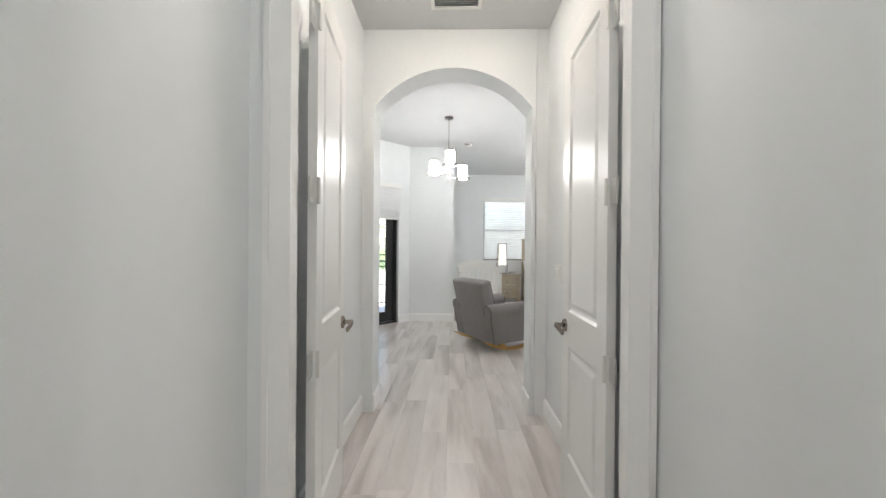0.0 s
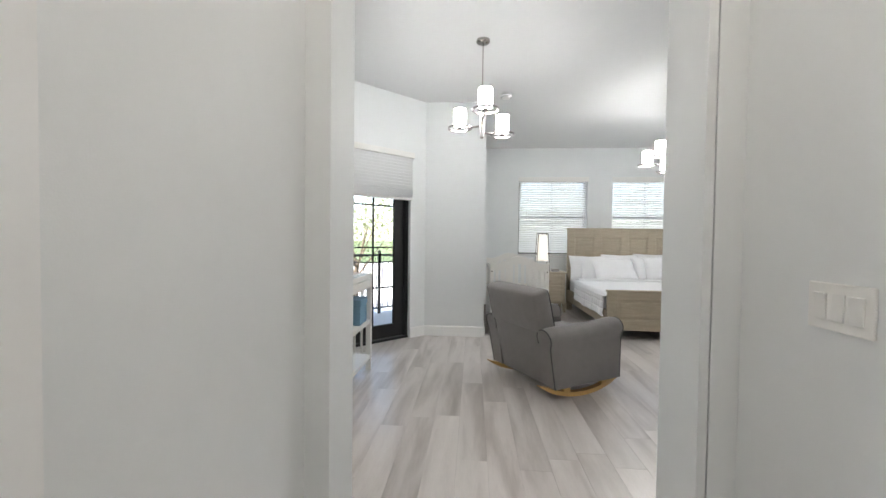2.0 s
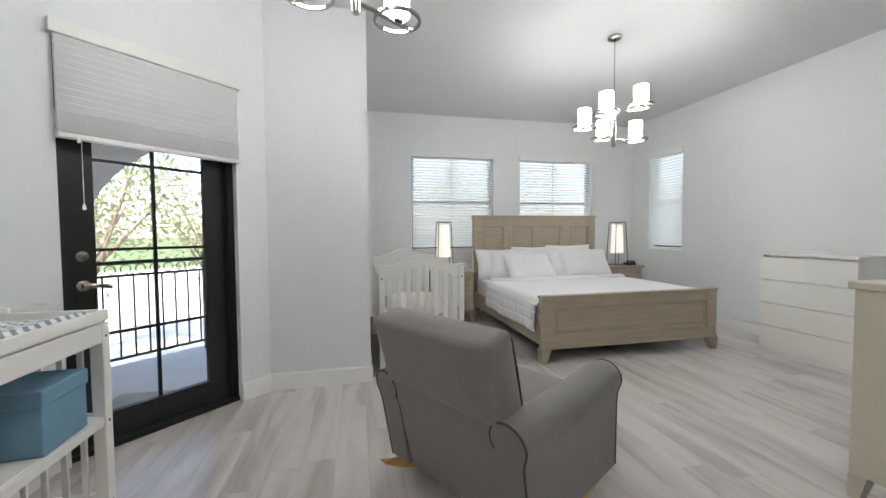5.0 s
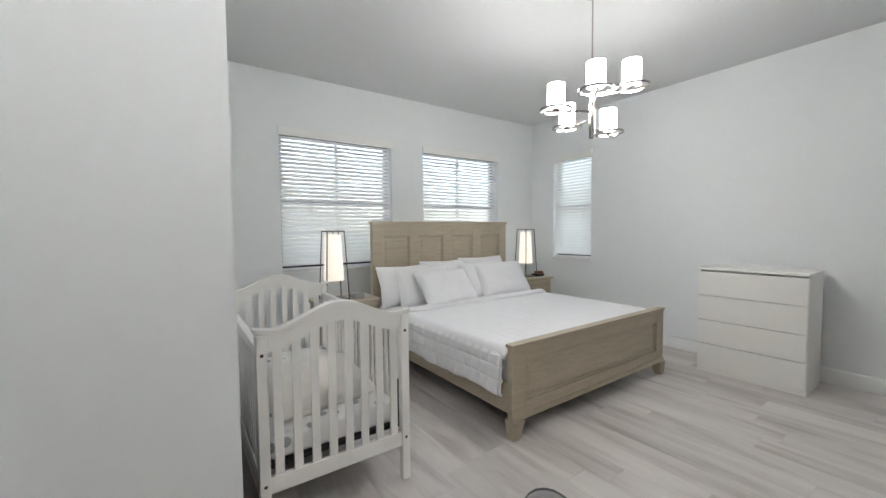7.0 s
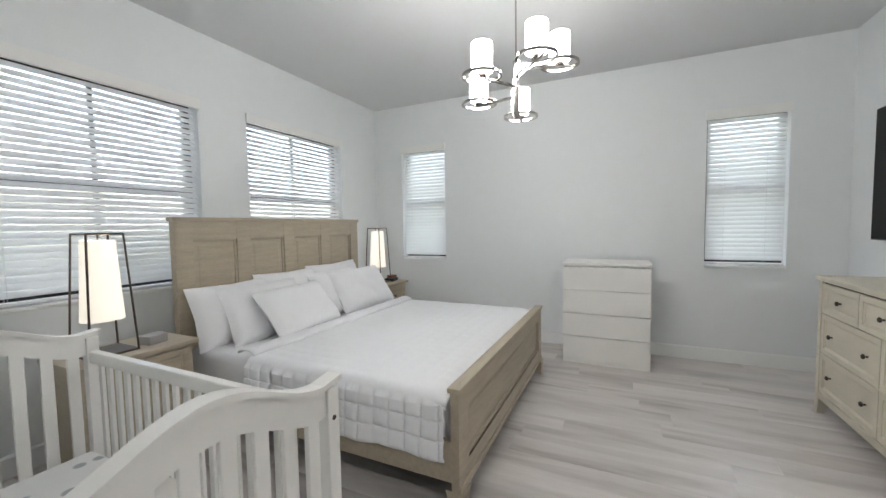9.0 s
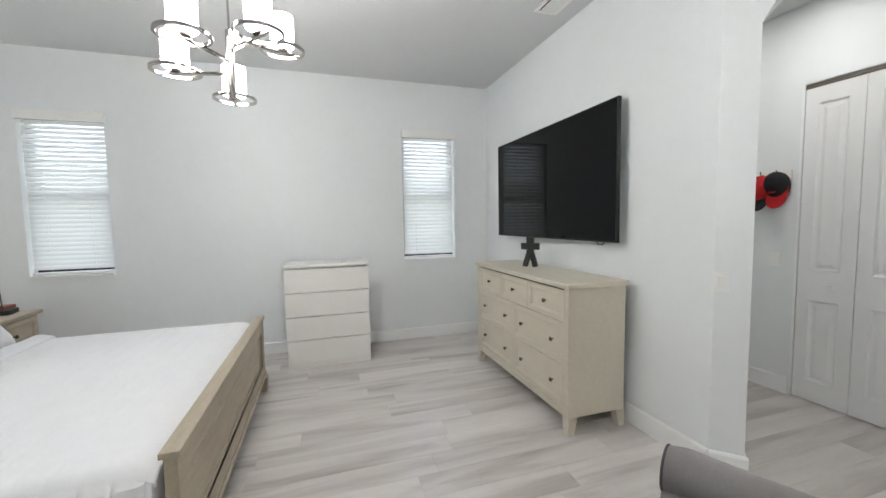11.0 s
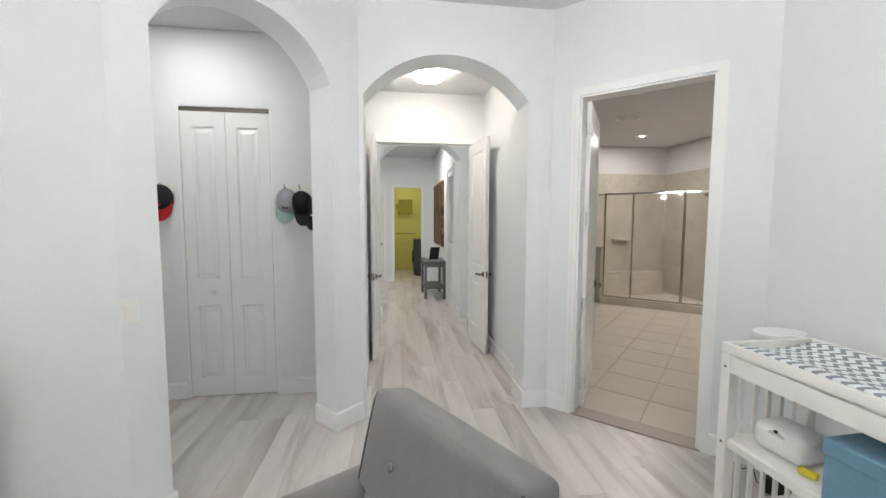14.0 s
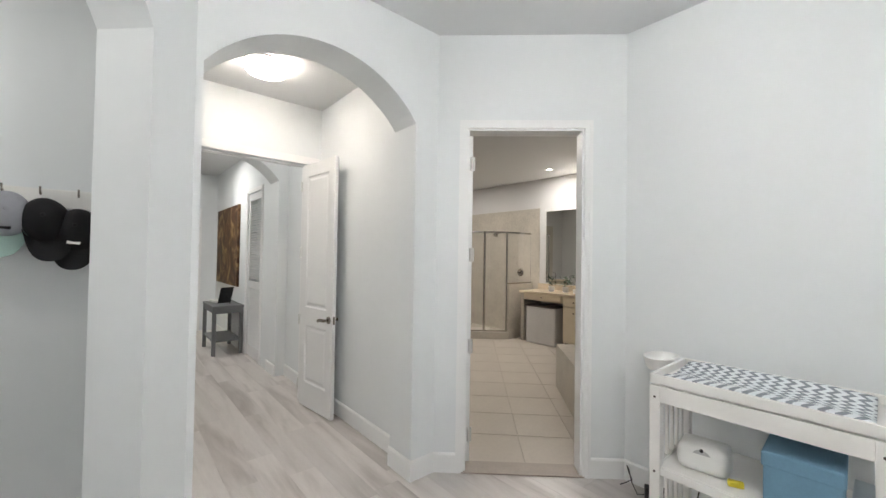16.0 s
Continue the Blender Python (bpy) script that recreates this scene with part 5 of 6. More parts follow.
def lidded_box(m, w, d, h, material, label):
    b = thing("storage_box", m, label, "box")
    part("body", box(-w / 2, w / 2, -d / 2, d / 2, 0, h - 0.05, 0.006), material, b)
    part("lid", box(-w / 2 - 0.006, w / 2 + 0.006, -d / 2 - 0.006, d / 2 + 0.006, h - 0.062, h, 0.008), material, b, "fitted blue lid")
    return b


lidded_box(pose(-1.075, 5.33, 0.511, 0, 0, 2), 0.29, 0.235, 0.235, BLUEBOX, "blue fabric storage box with a lid on the shelf")
wp = thing("wipes_warmer", pose(-1.09, 4.97, 0.511, 0, 0, 6), "rounded white plastic wipes dispenser with a scooped front", "dispenser")
part("body", soft_box(-0.085, 0.085, -0.105, 0.105, 0.0, 0.125, 0.035, puff=0.006), PLASTIC, wp, smooth=True)
part("scoop", lathe([(0.0, 0.0), (0.038, 0.0), (0.04, 0.003), (0.0, 0.004)], 24), mat("grey_plastic", (0.5, 0.5, 0.5), 0.5), wp, "grey recessed opening", smooth=True).matrix_basis = pose(0.0835, 0, 0.075, 0, 90, 0)
part("button", lathe([(0.008, 0), (0.008, 0.004), (0, 0.005)], 12), BLACKP, wp).matrix_basis = pose(0.086, 0, 0.112, 0, 90, 0)
bt_ = thing("cream_tube", pose(-1.01, 5.11, 0.511, 0, 0, 20), "small yellow and white cream tube", "tube")
part("body", soft_box(-0.012, 0.012, -0.03, 0.03, 0.0, 0.03, 0.008), mat("yellow_plastic", (0.75, 0.62, 0.05), 0.4), bt_, smooth=True)
# hanging caddy bowls at both ends
for nm, m, lab in (("caddy_bowl", pose(-1.325, TY0 - 0.090, 0.885), "oval white plastic caddy bowl hung on the changing table"),
                   ("caddy_bowl", pose(-1.33, TY1 + 0.090, 0.895, 0, 0, 180), "oval white plastic caddy bowl hung beside the balcony door")):
    o = thing(nm, m, lab, "caddy")
    bm = bmesh.new()
    n = 28
    prof = [(0.50, 0.0), (0.74, 0.006), (0.88, 0.026), (1.0, 0.078), (0.965, 0.078), (0.85, 0.030), (0.70, 0.014), (0.45, 0.010)]
    rr = [[bm.verts.new((0.13 * r * math.cos(2 * math.pi * k / n), 0.088 * r * math.sin(2 * math.pi * k / n), z)) for k in range(n)] for r, z in prof]
    for a, b in zip(rr, rr[1:]):
        for k in range(n):
            bm.faces.new((a[k], a[(k + 1) % n], b[(k + 1) % n], b[k]))
    bm.faces.new(rr[0][::-1]), bm.faces.new(rr[-1])
    part("bowl", bm, PLASTIC, o, smooth=True)
    part("hook", box(-0.06, 0.06, 0.072, 0.0895, 0.03, 0.084, 0.004), PLASTIC, o)
bn = thing("storage_bin", pose(-1.20, 5.50, 0.511), "low translucent pale blue plastic bin on the shelf", "bin")
part("body", box(-0.12, 0.12, -0.035, 0.045, 0.0, 0.07, 0.012), mat("pale_blue_plastic", (0.45, 0.60, 0.68), 0.35, var=0.04), bn)
part("lid", box(-0.125, 0.125, -0.038, 0.048, 0.07, 0.082, 0.004), mat("bin_lid", (0.62, 0.70, 0.74), 0.3, var=0.03), bn, "pale lid")

# charger, cord and adapter by the west wall
pg = thing("power_plug", pose(-1.6, 4.84, 0.31), "black plug in the wall outlet with a hanging cord", "plug")
part("body", box(0.008, 0.055, -0.028, 0.028, -0.04, 0.035, 0.006), BLACKP, pg)
part("cord", tube([(0.05, 0, -0.035), (0.055, 0.0, -0.08), (0.05, -0.02, -0.17), (0.06, -0.03, -0.25), (0.09, -0.06, -0.295), (0.14, -0.10, -0.30), (0.16, -0.15, -0.302)], 0.0035), BLACKP, pg, "thin black cord")
ad = thing("power_adapter", pose(-1.49, 4.60, 0.0, 0, 0, 25), "black power adapter block on the floor", "adapter")
part("body", box(-0.035, 0.035, -0.06, 0.06, 0, 0.085, 0.008), BLACKP, ad)
part("cord", tube([(0, -0.06, 0.03), (-0.02, -0.10, 0.01), (-0.05, -0.13, 0.06), (-0.06, -0.15, 0.14), (-0.04, -0.16, 0.17), (-0.02, -0.15, 0.14), (-0.05, -0.13, 0.08), (-0.09, -0.17, 0.03), (-0.10, -0.20, 0.006)], 0.003), BLACKP, ad, "looped thin cord")

# ---- caps on hook rails in the niche ----


def hook_rail(x0, x1, hooks):
    h = thing("hook_rail", pose(0, 2.93, 1.77), "white wooden wall rail with hooks", "hook rail", "hook rails")
    part("board", box(x0, x1, 0.0, 0.018, -0.04, 0.05, 0.003), WHITE, h)
    for x in hooks:
        part("hook", tube([(x, 0.018, 0.03), (x, 0.035, 0.02), (x, 0.05, 0.03), (x, 0.055, 0.055)], 0.004), NICKEL, h, "metal hook", smooth=True)


def cap(m, crown, brim, label, badge=None):
    """A cap hung by its strap: the dome leads from the wall, the brim hangs down."""
    c = thing("baseball_cap", m @ Matrix.Scale(0.93, 4), label, "cap", "caps on the hooks")
    n, k_ = 24, 9
    bm = bmesh.new()
    rr = []
    for j in range(k_):
        a = math.pi / 2 * j / (k_ - 1)
        r, y = math.cos(a) ** 0.8, math.sin(a)
        rr.append([bm.verts.new((0.092 * r * math.cos(2 * math.pi * i / n), 0.115 * y, 0.115 * r * math.sin(2 * math.pi * i / n) + 0.03 * y)) for i in range(n)])
    for a, b in zip(rr, rr[1:]):
        for i in range(n):
            bm.faces.new((a[i], a[(i + 1) % n], b[(i + 1) % n], b[i]))
    bmesh.ops.remove_doubles(bm, verts=bm.verts[:], dist=0.001)
    cb = part("crown", bm, crown, c, smooth=True)
    part("top_button", lathe([(0.010, 0), (0.008, 0.006), (0, 0.007)], 10), crown, cb).matrix_basis = pose(0, 0.123, 0.03, -90)
    bm = bmesh.new()
    g = []
    for t in (0.0, 0.006):
        for j in range(9):
            v = j / 8
            row = []
            for i in range(15):
                u = 2 * i / 14 - 1
                x = 0.094 * math.sin(u * 1.40) * (1 - 0.06 * v)
                edge = -0.10 * math.cos(u * 1.40)
                row.append(bm.verts.new((x, 0.02 + t + 0.05 * (1 - u * u) * (0.5 + 0.5 * v), edge - 0.10 * v * max(0.0, 1 - u ** 4) ** 0.5)))
            g.append(row)
    for o, w in ((0, 1), (9, -1)):
        for j in range(8):
            for i in range(14):
                bm.faces.new((g[o + j][i], g[o + j][i + 1], g[o + j + 1][i + 1], g[o + j + 1][i])[::w])
    rim = [g[0][i] for i in range(15)] + [g[8][i] for i in range(14, -1, -1)]
    rim2 = [g[9][i] for i in range(15)] + [g[17][i] for i in range(14, -1, -1)]
    for k in range(30):
        bm.faces.new((rim[k], rim[(k + 1) % 30], rim2[(k + 1) % 30], rim2[k]))
    part("brim", bm, brim, c, smooth=True)
    if badge:
        part("badge", box(-0.026, 0.026, 0.0, 0.004, -0.012, 0.012, 0.002), badge, cb, "small plain badge shape").matrix_basis = pose(0, 0.088, -0.058, 38)
    return c


CB, CRD, CG, CMT = (mat("cap_black", (0.012, 0.012, 0.014), 0.85, var=0.1, scale=40), mat("cap_red", (0.45, 0.012, 0.015), 0.85, var=0.06, scale=40),
                    mat("cap_grey", (0.36, 0.37, 0.40), 0.9, var=0.06, scale=40), mat("cap_mint", (0.33, 0.46, 0.42), 0.9, var=0.05, scale=40))
hook_rail(1.13, 1.58, (1.27, 1.40, 1.52))
hook_rail(2.40, 2.72, (2.48, 2.60))
cap(pose(1.51, 2.95, 1.68, 0, -6, 8), CG, CMT, "grey baseball cap with a mint brim hung on a hook", CB)
cap(pose(1.375, 2.965, 1.66, 0, 8, 0), CB, CB, "black baseball cap hung on a hook")
cap(pose(1.265, 2.955, 1.62, 0, -5, -6), CB, CB, "black baseball cap with a pale stripe hung on a hook", WHITE)
cap(pose(2.475, 2.96, 1.70, 0, 4, 0), CB, CRD, "black baseball cap with a red brim hung on a hook", CRD)
cap(pose(2.59, 2.955, 1.68, 0, -5, -5), CRD, CB, "red baseball cap with a black brim hung on a hook")

# ---- gallery and laundry beyond the double door ----
casing((-0.50, GY), (3.2, GY), 0.41, 1.08, 2.32, 0)
casing((-0.50, GY), (3.2, GY), 1.35, 2.11, 2.32, 0)
casing((-0.41, 0.25), (-0.41, GY), 0.35, 1.05, 2.42, 0)
gd = thing("gallery_door", pose(0.86, GY - 0.07, 0.012), "closed white panelled door at the end of the gallery", "door")
lf = panel_leaf(0.74, 2.30, 0.036, [(0.10, 0.64, 0.24, 0.80), (0.10, 0.64, 1.03, 2.16)], gd)
lever(lf, 0.06, 0.92, 0.036, 1, 1)
ld = thing("louvred_door", pose(-0.445, -0.10, 0.012, 0, 0, -90), "white louvred closet door", "door")
bm = bmesh.new()
for a, b, c, d in ((0.003, 0.08, 0, 2.40), (0.617, 0.694, 0, 2.40), (0.08, 0.617, 0, 0.16), (0.08, 0.617, 1.0, 1.1), (0.08, 0.617, 2.30, 2.40)):
    bm_box(bm, a, b, 0, 0.032, c, d)
part("frame", bm, DOORP, ld)
me = mesh_of("louvre", box(0.08, 0.617, -0.018, 0.018, -0.003, 0.003), DOORP)
for k in range(58):
    z = 0.18 + 0.036 * k
    if 0.98 < z < 1.12 or z > 2.29:
        continue
    ob = new("louvre", me)
    ob.parent = ld
    ob.matrix_basis = pose(0, 0.016, z, -38)
ART = mat("abstract_canvas", (0.13, 0.06, 0.025), 0.6, var=0.0)
nt = ART.node_tree
nz, cramp = nt.nodes.new("ShaderNodeTexNoise"), nt.nodes.new("ShaderNodeValToRGB")
nz.inputs["Scale"].default_value, nz.inputs["Detail"].default_value, nz.inputs["Distortion"].default_value = 3.0, 5, 1.2
tcn = [n for n in nt.nodes if n.type == "TEX_COORD"][0]
nt.links.new(tcn.outputs["Object"], nz.inputs["Vector"]), nt.links.new(nz.outputs["Fac"], cramp.inputs[0])
e = cramp.color_ramp.elements
e[0].position, e[0].color, e[1].position, e[1].color = 0.36, (0.018, 0.008, 0.004, 1), 0.75, (0.38, 0.25, 0.12, 1)
e2 = e.new(0.52)
e2.color = (0.09, 0.036, 0.014, 1)
nt.links.new(cramp.outputs[0], nt.nodes["Principled BSDF"].inputs["Base Color"])
pt = thing("wall_painting", pose(-0.41, -2.10, 1.65), "large unframed abstract canvas in browns and gold", "painting")
part("canvas", box(0.002, 0.04, -0.80, 0.80, -0.67, 0.67, 0.003), ART, pt)
GREYW = mat("grey_wood", (0.17, 0.175, 0.18), 0.6, var=0.12, scale=6, stretch=(6, 1, 6))
ct = thing("console_table", pose(-0.39, -1.28, 0), "small grey wooden console table with a lower shelf", "console table")
part("tabletop", box(0.0, 0.42, -0.42, 0.42, 0.70, 0.735, 0.004), GREYW, ct)
part("shelf", box(0.02, 0.40, -0.40, 0.40, 0.20, 0.225, 0.004), GREYW, ct)
part("apron", box(0.02, 0.40, -0.40, 0.40, 0.62, 0.70, 0.003), GREYW, ct)
for x in (0.03, 0.39):
    for y in (-0.38, 0.38):
        part("leg", box(x - 0.025, x + 0.025, y - 0.025, y + 0.025, 0, 0.70, 0.004), GREYW, ct)
ea = thing("photo_easel", pose(-0.18, -1.19, 0.735, 0, 0, 20), "dark picture stand on the console table", "easel")
part("panel", box(-0.10, 0.10, -0.006, 0.006, 0.012, 0.27, 0.002, m=pose(0, 0, 0, -18)), BLACKP, ea)
part("prop", rod((0, 0.05, 0.24), (0, 0.16, 0.006), 0.006, n=8), BLACKP, ea)
pp = thing("paper_stack", pose(-0.17, -1.51, 0.735, 0, 0, 8), "white papers lying on the console table", "papers")
part("sheets", box(-0.11, 0.11, -0.14, 0.14, 0.0, 0.03, 0.003), PLASTIC, pp)
lb = thing("wall_panel_box", pose(0.24, -5.3, 1.92), "square yellow-toned box on the laundry wall", "wall box")
part("body", box(-0.21, 0.21, 0.001, 0.09, -0.22, 0.22, 0.006), mat("ochre_board", (0.34, 0.30, 0.06), 0.6), lb)
part("side_knob", box(0.21, 0.28, 0.01, 0.07, -0.05, 0.08, 0.006), bpy.data.materials["ochre_board"], lb)
tb = thing("towel_bar", pose(0.24, -5.3, 1.12), "thin metal bar on the laundry wall", "towel bar")
part("bar", rod((-0.28, 0.05, 0), (0.28, 0.05, 0), 0.008), NICKEL, tb)
for x in (-0.28, 0.28):
    part("bracket", rod((x, 0.0, 0), (x, 0.05, 0), 0.012), NICKEL, tb)
wsh = thing("washer", pose(-0.28, -4.35, 0), "dark grey washing machine in the laundry", "washer")
part("body", box(-0.3, 0.33, -0.34, 0.34, 0.02, 1.0, 0.02), mat("washer_grey", (0.08, 0.08, 0.085), 0.3, metal=0.5), wsh)
part("porthole", lathe([(0.0, 0.0), (0.2, 0.0), (0.22, 0.02), (0.18, 0.035), (0.0, 0.025)], 28), BLACKP, wsh, "dark glass porthole", smooth=True).matrix_basis = pose(0.33, 0, 0.5, 0, 90, 0)
part("feet", box(-0.25, 0.28, -0.3, 0.3, 0.0, 0.02), BLACKP, wsh)


# Also makes the unseen fill lamps added in hall, gallery, laundry and niche.
def recessed(x, y, z, watts, colour, name="recessed_fill"):
    r = thing(name, pose(x, y, z), "round recessed ceiling light, lit, some added unseen as fill", "ceiling light", "recessed lights")
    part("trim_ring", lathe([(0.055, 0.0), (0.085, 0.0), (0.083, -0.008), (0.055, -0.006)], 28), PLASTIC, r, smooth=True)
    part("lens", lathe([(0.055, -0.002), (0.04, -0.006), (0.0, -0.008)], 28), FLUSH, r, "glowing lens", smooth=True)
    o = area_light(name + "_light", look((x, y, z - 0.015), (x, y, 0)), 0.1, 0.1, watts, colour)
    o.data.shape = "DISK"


recessed(0.35, -1.2, HV + 0.005, 2.9, NEUTRAL)
# Added fill for the hall walls, no fixture known there.
recessed(0.2, 1.0, HV, 0.55, NEUTRAL)
# Added out of view to brighten the far side of the gallery.
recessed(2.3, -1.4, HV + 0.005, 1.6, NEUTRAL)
# Assumed laundry lamp, placed unseen to light the yellow walls.
recessed(0.5, -4.3, HV + 0.005, 1.2, (1.0, 0.93, 0.70))

# Invented fill lamp that evens out the dim niche.
recessed(2.15, 3.55, HV + 0.003, 0.95, NEUTRAL, "niche_fill")

# ---- bathroom ----
BTILE = mat("wall_tile", (0.47, 0.43, 0.365), 0.3, var=0.17, scale=3, bump=0.05)
FTILE = mat("floor_tile", (0.54, 0.485, 0.415), 0.3, var=0.09, scale=3, per_object=0.4)
GROUT = mat("grout", (0.52, 0.475, 0.41), 0.9)
BWALL = mat("bath_paint", (0.62, 0.61, 0.60), 0.7, var=0.012, scale=2)
LAMIN = mat("cream_laminate", (0.66, 0.57, 0.42), 0.4, var=0.03, scale=5)
COUNTER = mat("beige_counter", (0.60, 0.50, 0.37), 0.25, var=0.08, scale=12)
BXW, BYS, BYN = -5.15, -1.15, 5.70
wall("wall_bath_west", (BXW, BYN), (BXW, BYS), 0.12, HV, material=BWALL, label="pale grey bathroom wall")
wall("wall_bath_south", (BXW, BYS), (-0.66, BYS), 0.12, HV, material=BWALL, label="pale grey bathroom wall")
wall("wall_bath_east", (-0.66, BYS), (-0.66, 3.30), 0.02, HV, material=BWALL, label="pale grey bathroom wall")
wall("wall_bath_north", (-1.82, BYN), (BXW, BYN), 0.12, HV, material=BWALL, label="pale grey bathroom wall")
wall("wall_bath_side", (-1.82, 4.4), (-1.82, BYN), 0.02, HV, material=BWALL, label="pale grey bathroom wall")
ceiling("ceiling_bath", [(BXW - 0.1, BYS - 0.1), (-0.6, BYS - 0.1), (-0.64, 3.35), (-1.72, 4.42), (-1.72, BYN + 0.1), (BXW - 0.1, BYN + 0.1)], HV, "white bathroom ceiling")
bmb = bmesh.new()
bf_ = [bmb.verts.new((x, y, -0.004)) for x, y in ((BXW, BYS), (-0.64, BYS), (-0.64, 3.33), (-1.7, 4.34), (-1.8, 4.5), (-1.8, BYN), (BXW, BYN))]
bmb.faces.new(bf_)
bfl = setting("floor_bath", bmb, GROUT, "beige square ceramic tile floor laid diagonally", "floor")
setting("trim", box(0.28, 1.14, -0.14, 0.02, 0.0, 0.010, 0.003, m=plan_matrix(PW, PB)), mat("threshold", (0.42, 0.36, 0.31), 0.5, var=0.1, scale=8), "wood-toned door threshold", "trim")
# wall tiles round the shower as thick cladding
setting("wall_tiling", box(BXW, BXW + 0.012, BYS, 1.15, 0, 2.49), BTILE, "beige wall tiling in the shower corner", "wall")
setting("wall_tiling_south", box(BXW + 0.012, -1.2, BYS, BYS + 0.012, 0, 2.49), BTILE, "beige wall tiling in the shower corner", "wall")
sh = thing("shower_enclosure", pose(0, 0, 0), "framed glass corner shower with tiled curb", "shower")
SP = [(-3.2, BYS + 0.02), (-3.2, -0.14), (-3.56, 0.134), (-4.464, 0.905), (-5.13, 0.95)]


def run_box(a, b, z0, z1, t, ext=0.0):
    L = math.hypot(b[0] - a[0], b[1] - a[1])
    return box(-ext, L + ext, -t / 2, t / 2, z0, z1, m=plan_matrix(a, b))


for a, b in zip(SP[:-1], SP[1:]):
    part("curb", run_box(a, b, 0.0, 0.13, 0.12, 0.03), BTILE, sh, "tiled curb")
    part("top_frame", run_box(a, b, 1.98, 2.01, 0.03), CHROME, sh, "chrome frame")
for a, b in zip(SP[1:-2], SP[2:-1]):
    part("bottom_frame", run_box(a, b, 0.13, 0.155, 0.03), CHROME, sh, "chrome frame")
    part("glass_panel", run_box(a, b, 0.155, 1.98, 0.008), GLASS, sh, "clear glass panel").visible_shadow = False
for p in SP[1:4]:
    part("post", rod((*p, 0.13), (*p, 2.01), 0.016, n=10), CHROME, sh, "chrome post")
mid = (-4.136, 0.639)
part("post", rod((*mid, 0.13), (*mid, 2.01), 0.02, n=10), CHROME, sh, "chrome post")
for a, b in ((SP[0], SP[1]), (SP[3], SP[4])):
    part("half_wall", run_box(a, b, 0.13, 1.02, 0.12), BTILE, sh, "tiled half wall")
    part("sill_frame", run_box(a, b, 1.02, 1.04, 0.03), CHROME, sh, "chrome frame")
    part("glass_panel", run_box(a, b, 1.04, 1.98, 0.008), GLASS, sh, "clear glass panel").visible_shadow = False
part("door_pull", tube([(mid[0] + 0.10, mid[1] + 0.10, 0.95), (mid[0] + 0.14, mid[1] + 0.14, 0.97), (mid[0] + 0.14, mid[1] + 0.14, 1.18), (mid[0] + 0.10, mid[1] + 0.10, 1.20)], 0.008), CHROME, sh, "chrome door pull")
part("bench", box(-4.9, -3.4, BYS + 0.02, BYS + 0.36, 0.0, 0.46, 0.004), BTILE, sh, "tiled bench")
part("corner_shelf", box(-4.3, -3.95, BYS + 0.012, BYS + 0.16, 1.10, 1.16, 0.01), BTILE, sh, "tiled soap shelf")
part("valve", lathe([(0.075, 0), (0.075, 0.008), (0.03, 0.015), (0.03, 0.05), (0, 0.055)], 20), CHROME, sh, "chrome valve").matrix_basis = pose(BXW + 0.013, 0.70, 1.22, 0, 90, 0)
bm = rod((BXW + 0.012, 0.25, 2.05), (BXW + 0.25, 0.25, 2.02), 0.010)
rod((BXW + 0.25, 0.25, 2.03), (BXW + 0.28, 0.25, 1.97), 0.02, 0.06, 16, bm)
part("shower_head", bm, CHROME, sh, "chrome shower head")

vn = thing("vanity", pose(0, 0, 0), "cream bathroom vanity with a beige counter and knee space", "vanity")
part("counter", box(BXW + 0.002, -4.55, 1.13, 3.3, 0.88, 0.925, 0.006), COUNTER, vn, "beige counter")
part("backsplash", box(BXW + 0.002, BXW + 0.022, 1.13, 3.3, 0.925, 1.03), COUNTER, vn)
part("end_panel", box(BXW + 0.002, -4.60, 1.14, 1.20, 0, 0.88), BTILE, vn)
part("drawer_rail", box(-4.62, -4.60, 1.20, 2.0, 0.76, 0.88), LAMIN, vn)
part("cabinet", box(BXW + 0.002, -4.62, 2.0, 3.3, 0.10, 0.88), LAMIN, vn)
for y0, y1, z0, z1 in ((1.22, 1.98, 0.775, 0.87), (2.02, 2.42, 0.72, 0.87), (2.02, 2.42, 0.12, 0.70), (2.44, 2.86, 0.12, 0.87), (2.88, 3.28, 0.12, 0.87)):
    d = part("drawer_front", box(-4.60, -4.583, y0, y1, z0, z1, 0.003), LAMIN, vn)
    part("knob", lathe([(0.006, 0), (0.014, 0.014), (0.012, 0.022), (0, 0.024)], 12), NICKEL, d, "nickel knob").matrix_basis = pose(-4.583, (y0 + y1) / 2, (z0 + z1) / 2 if z1 - z0 < 0.3 else z1 - 0.08, 0, 90, 0)
part("toe_kick", box(BXW + 0.002, -4.68, 2.0, 3.3, 0.0, 0.10), SHADOWGAP, vn)
MIRROR = mat("mirror_silver", (0.86, 0.89, 0.88), 0.01, metal=1.0, var=0.0)
mr = thing("wall_mirror", pose(BXW, 2.30, 1.73), "large frameless mirror over the vanity", "mirror")
part("glass", box(0.001, 0.008, -1.0, 1.0, -0.69, 0.68), MIRROR, mr)
vl = thing("vanity_light", pose(BXW, 2.45, 2.62), "vanity light bar with lit frosted shades", "wall lamp")
part("bar", box(0.0, 0.03, -0.4, 0.4, -0.03, 0.03, 0.004), CHROME, vl)
for y in (-0.3, 0.0, 0.3):
    part("shade", lathe([(0.04, 0.0), (0.05, -0.12), (0.0, -0.12)], 16, at=(0.08, y, 0.0)), FLUSH, vl, "lit frosted shade", smooth=True)
v2 = thing("vanity_cabinet", pose(0, 0, 0), "cream vanity cabinet beside the shower", "cabinet")
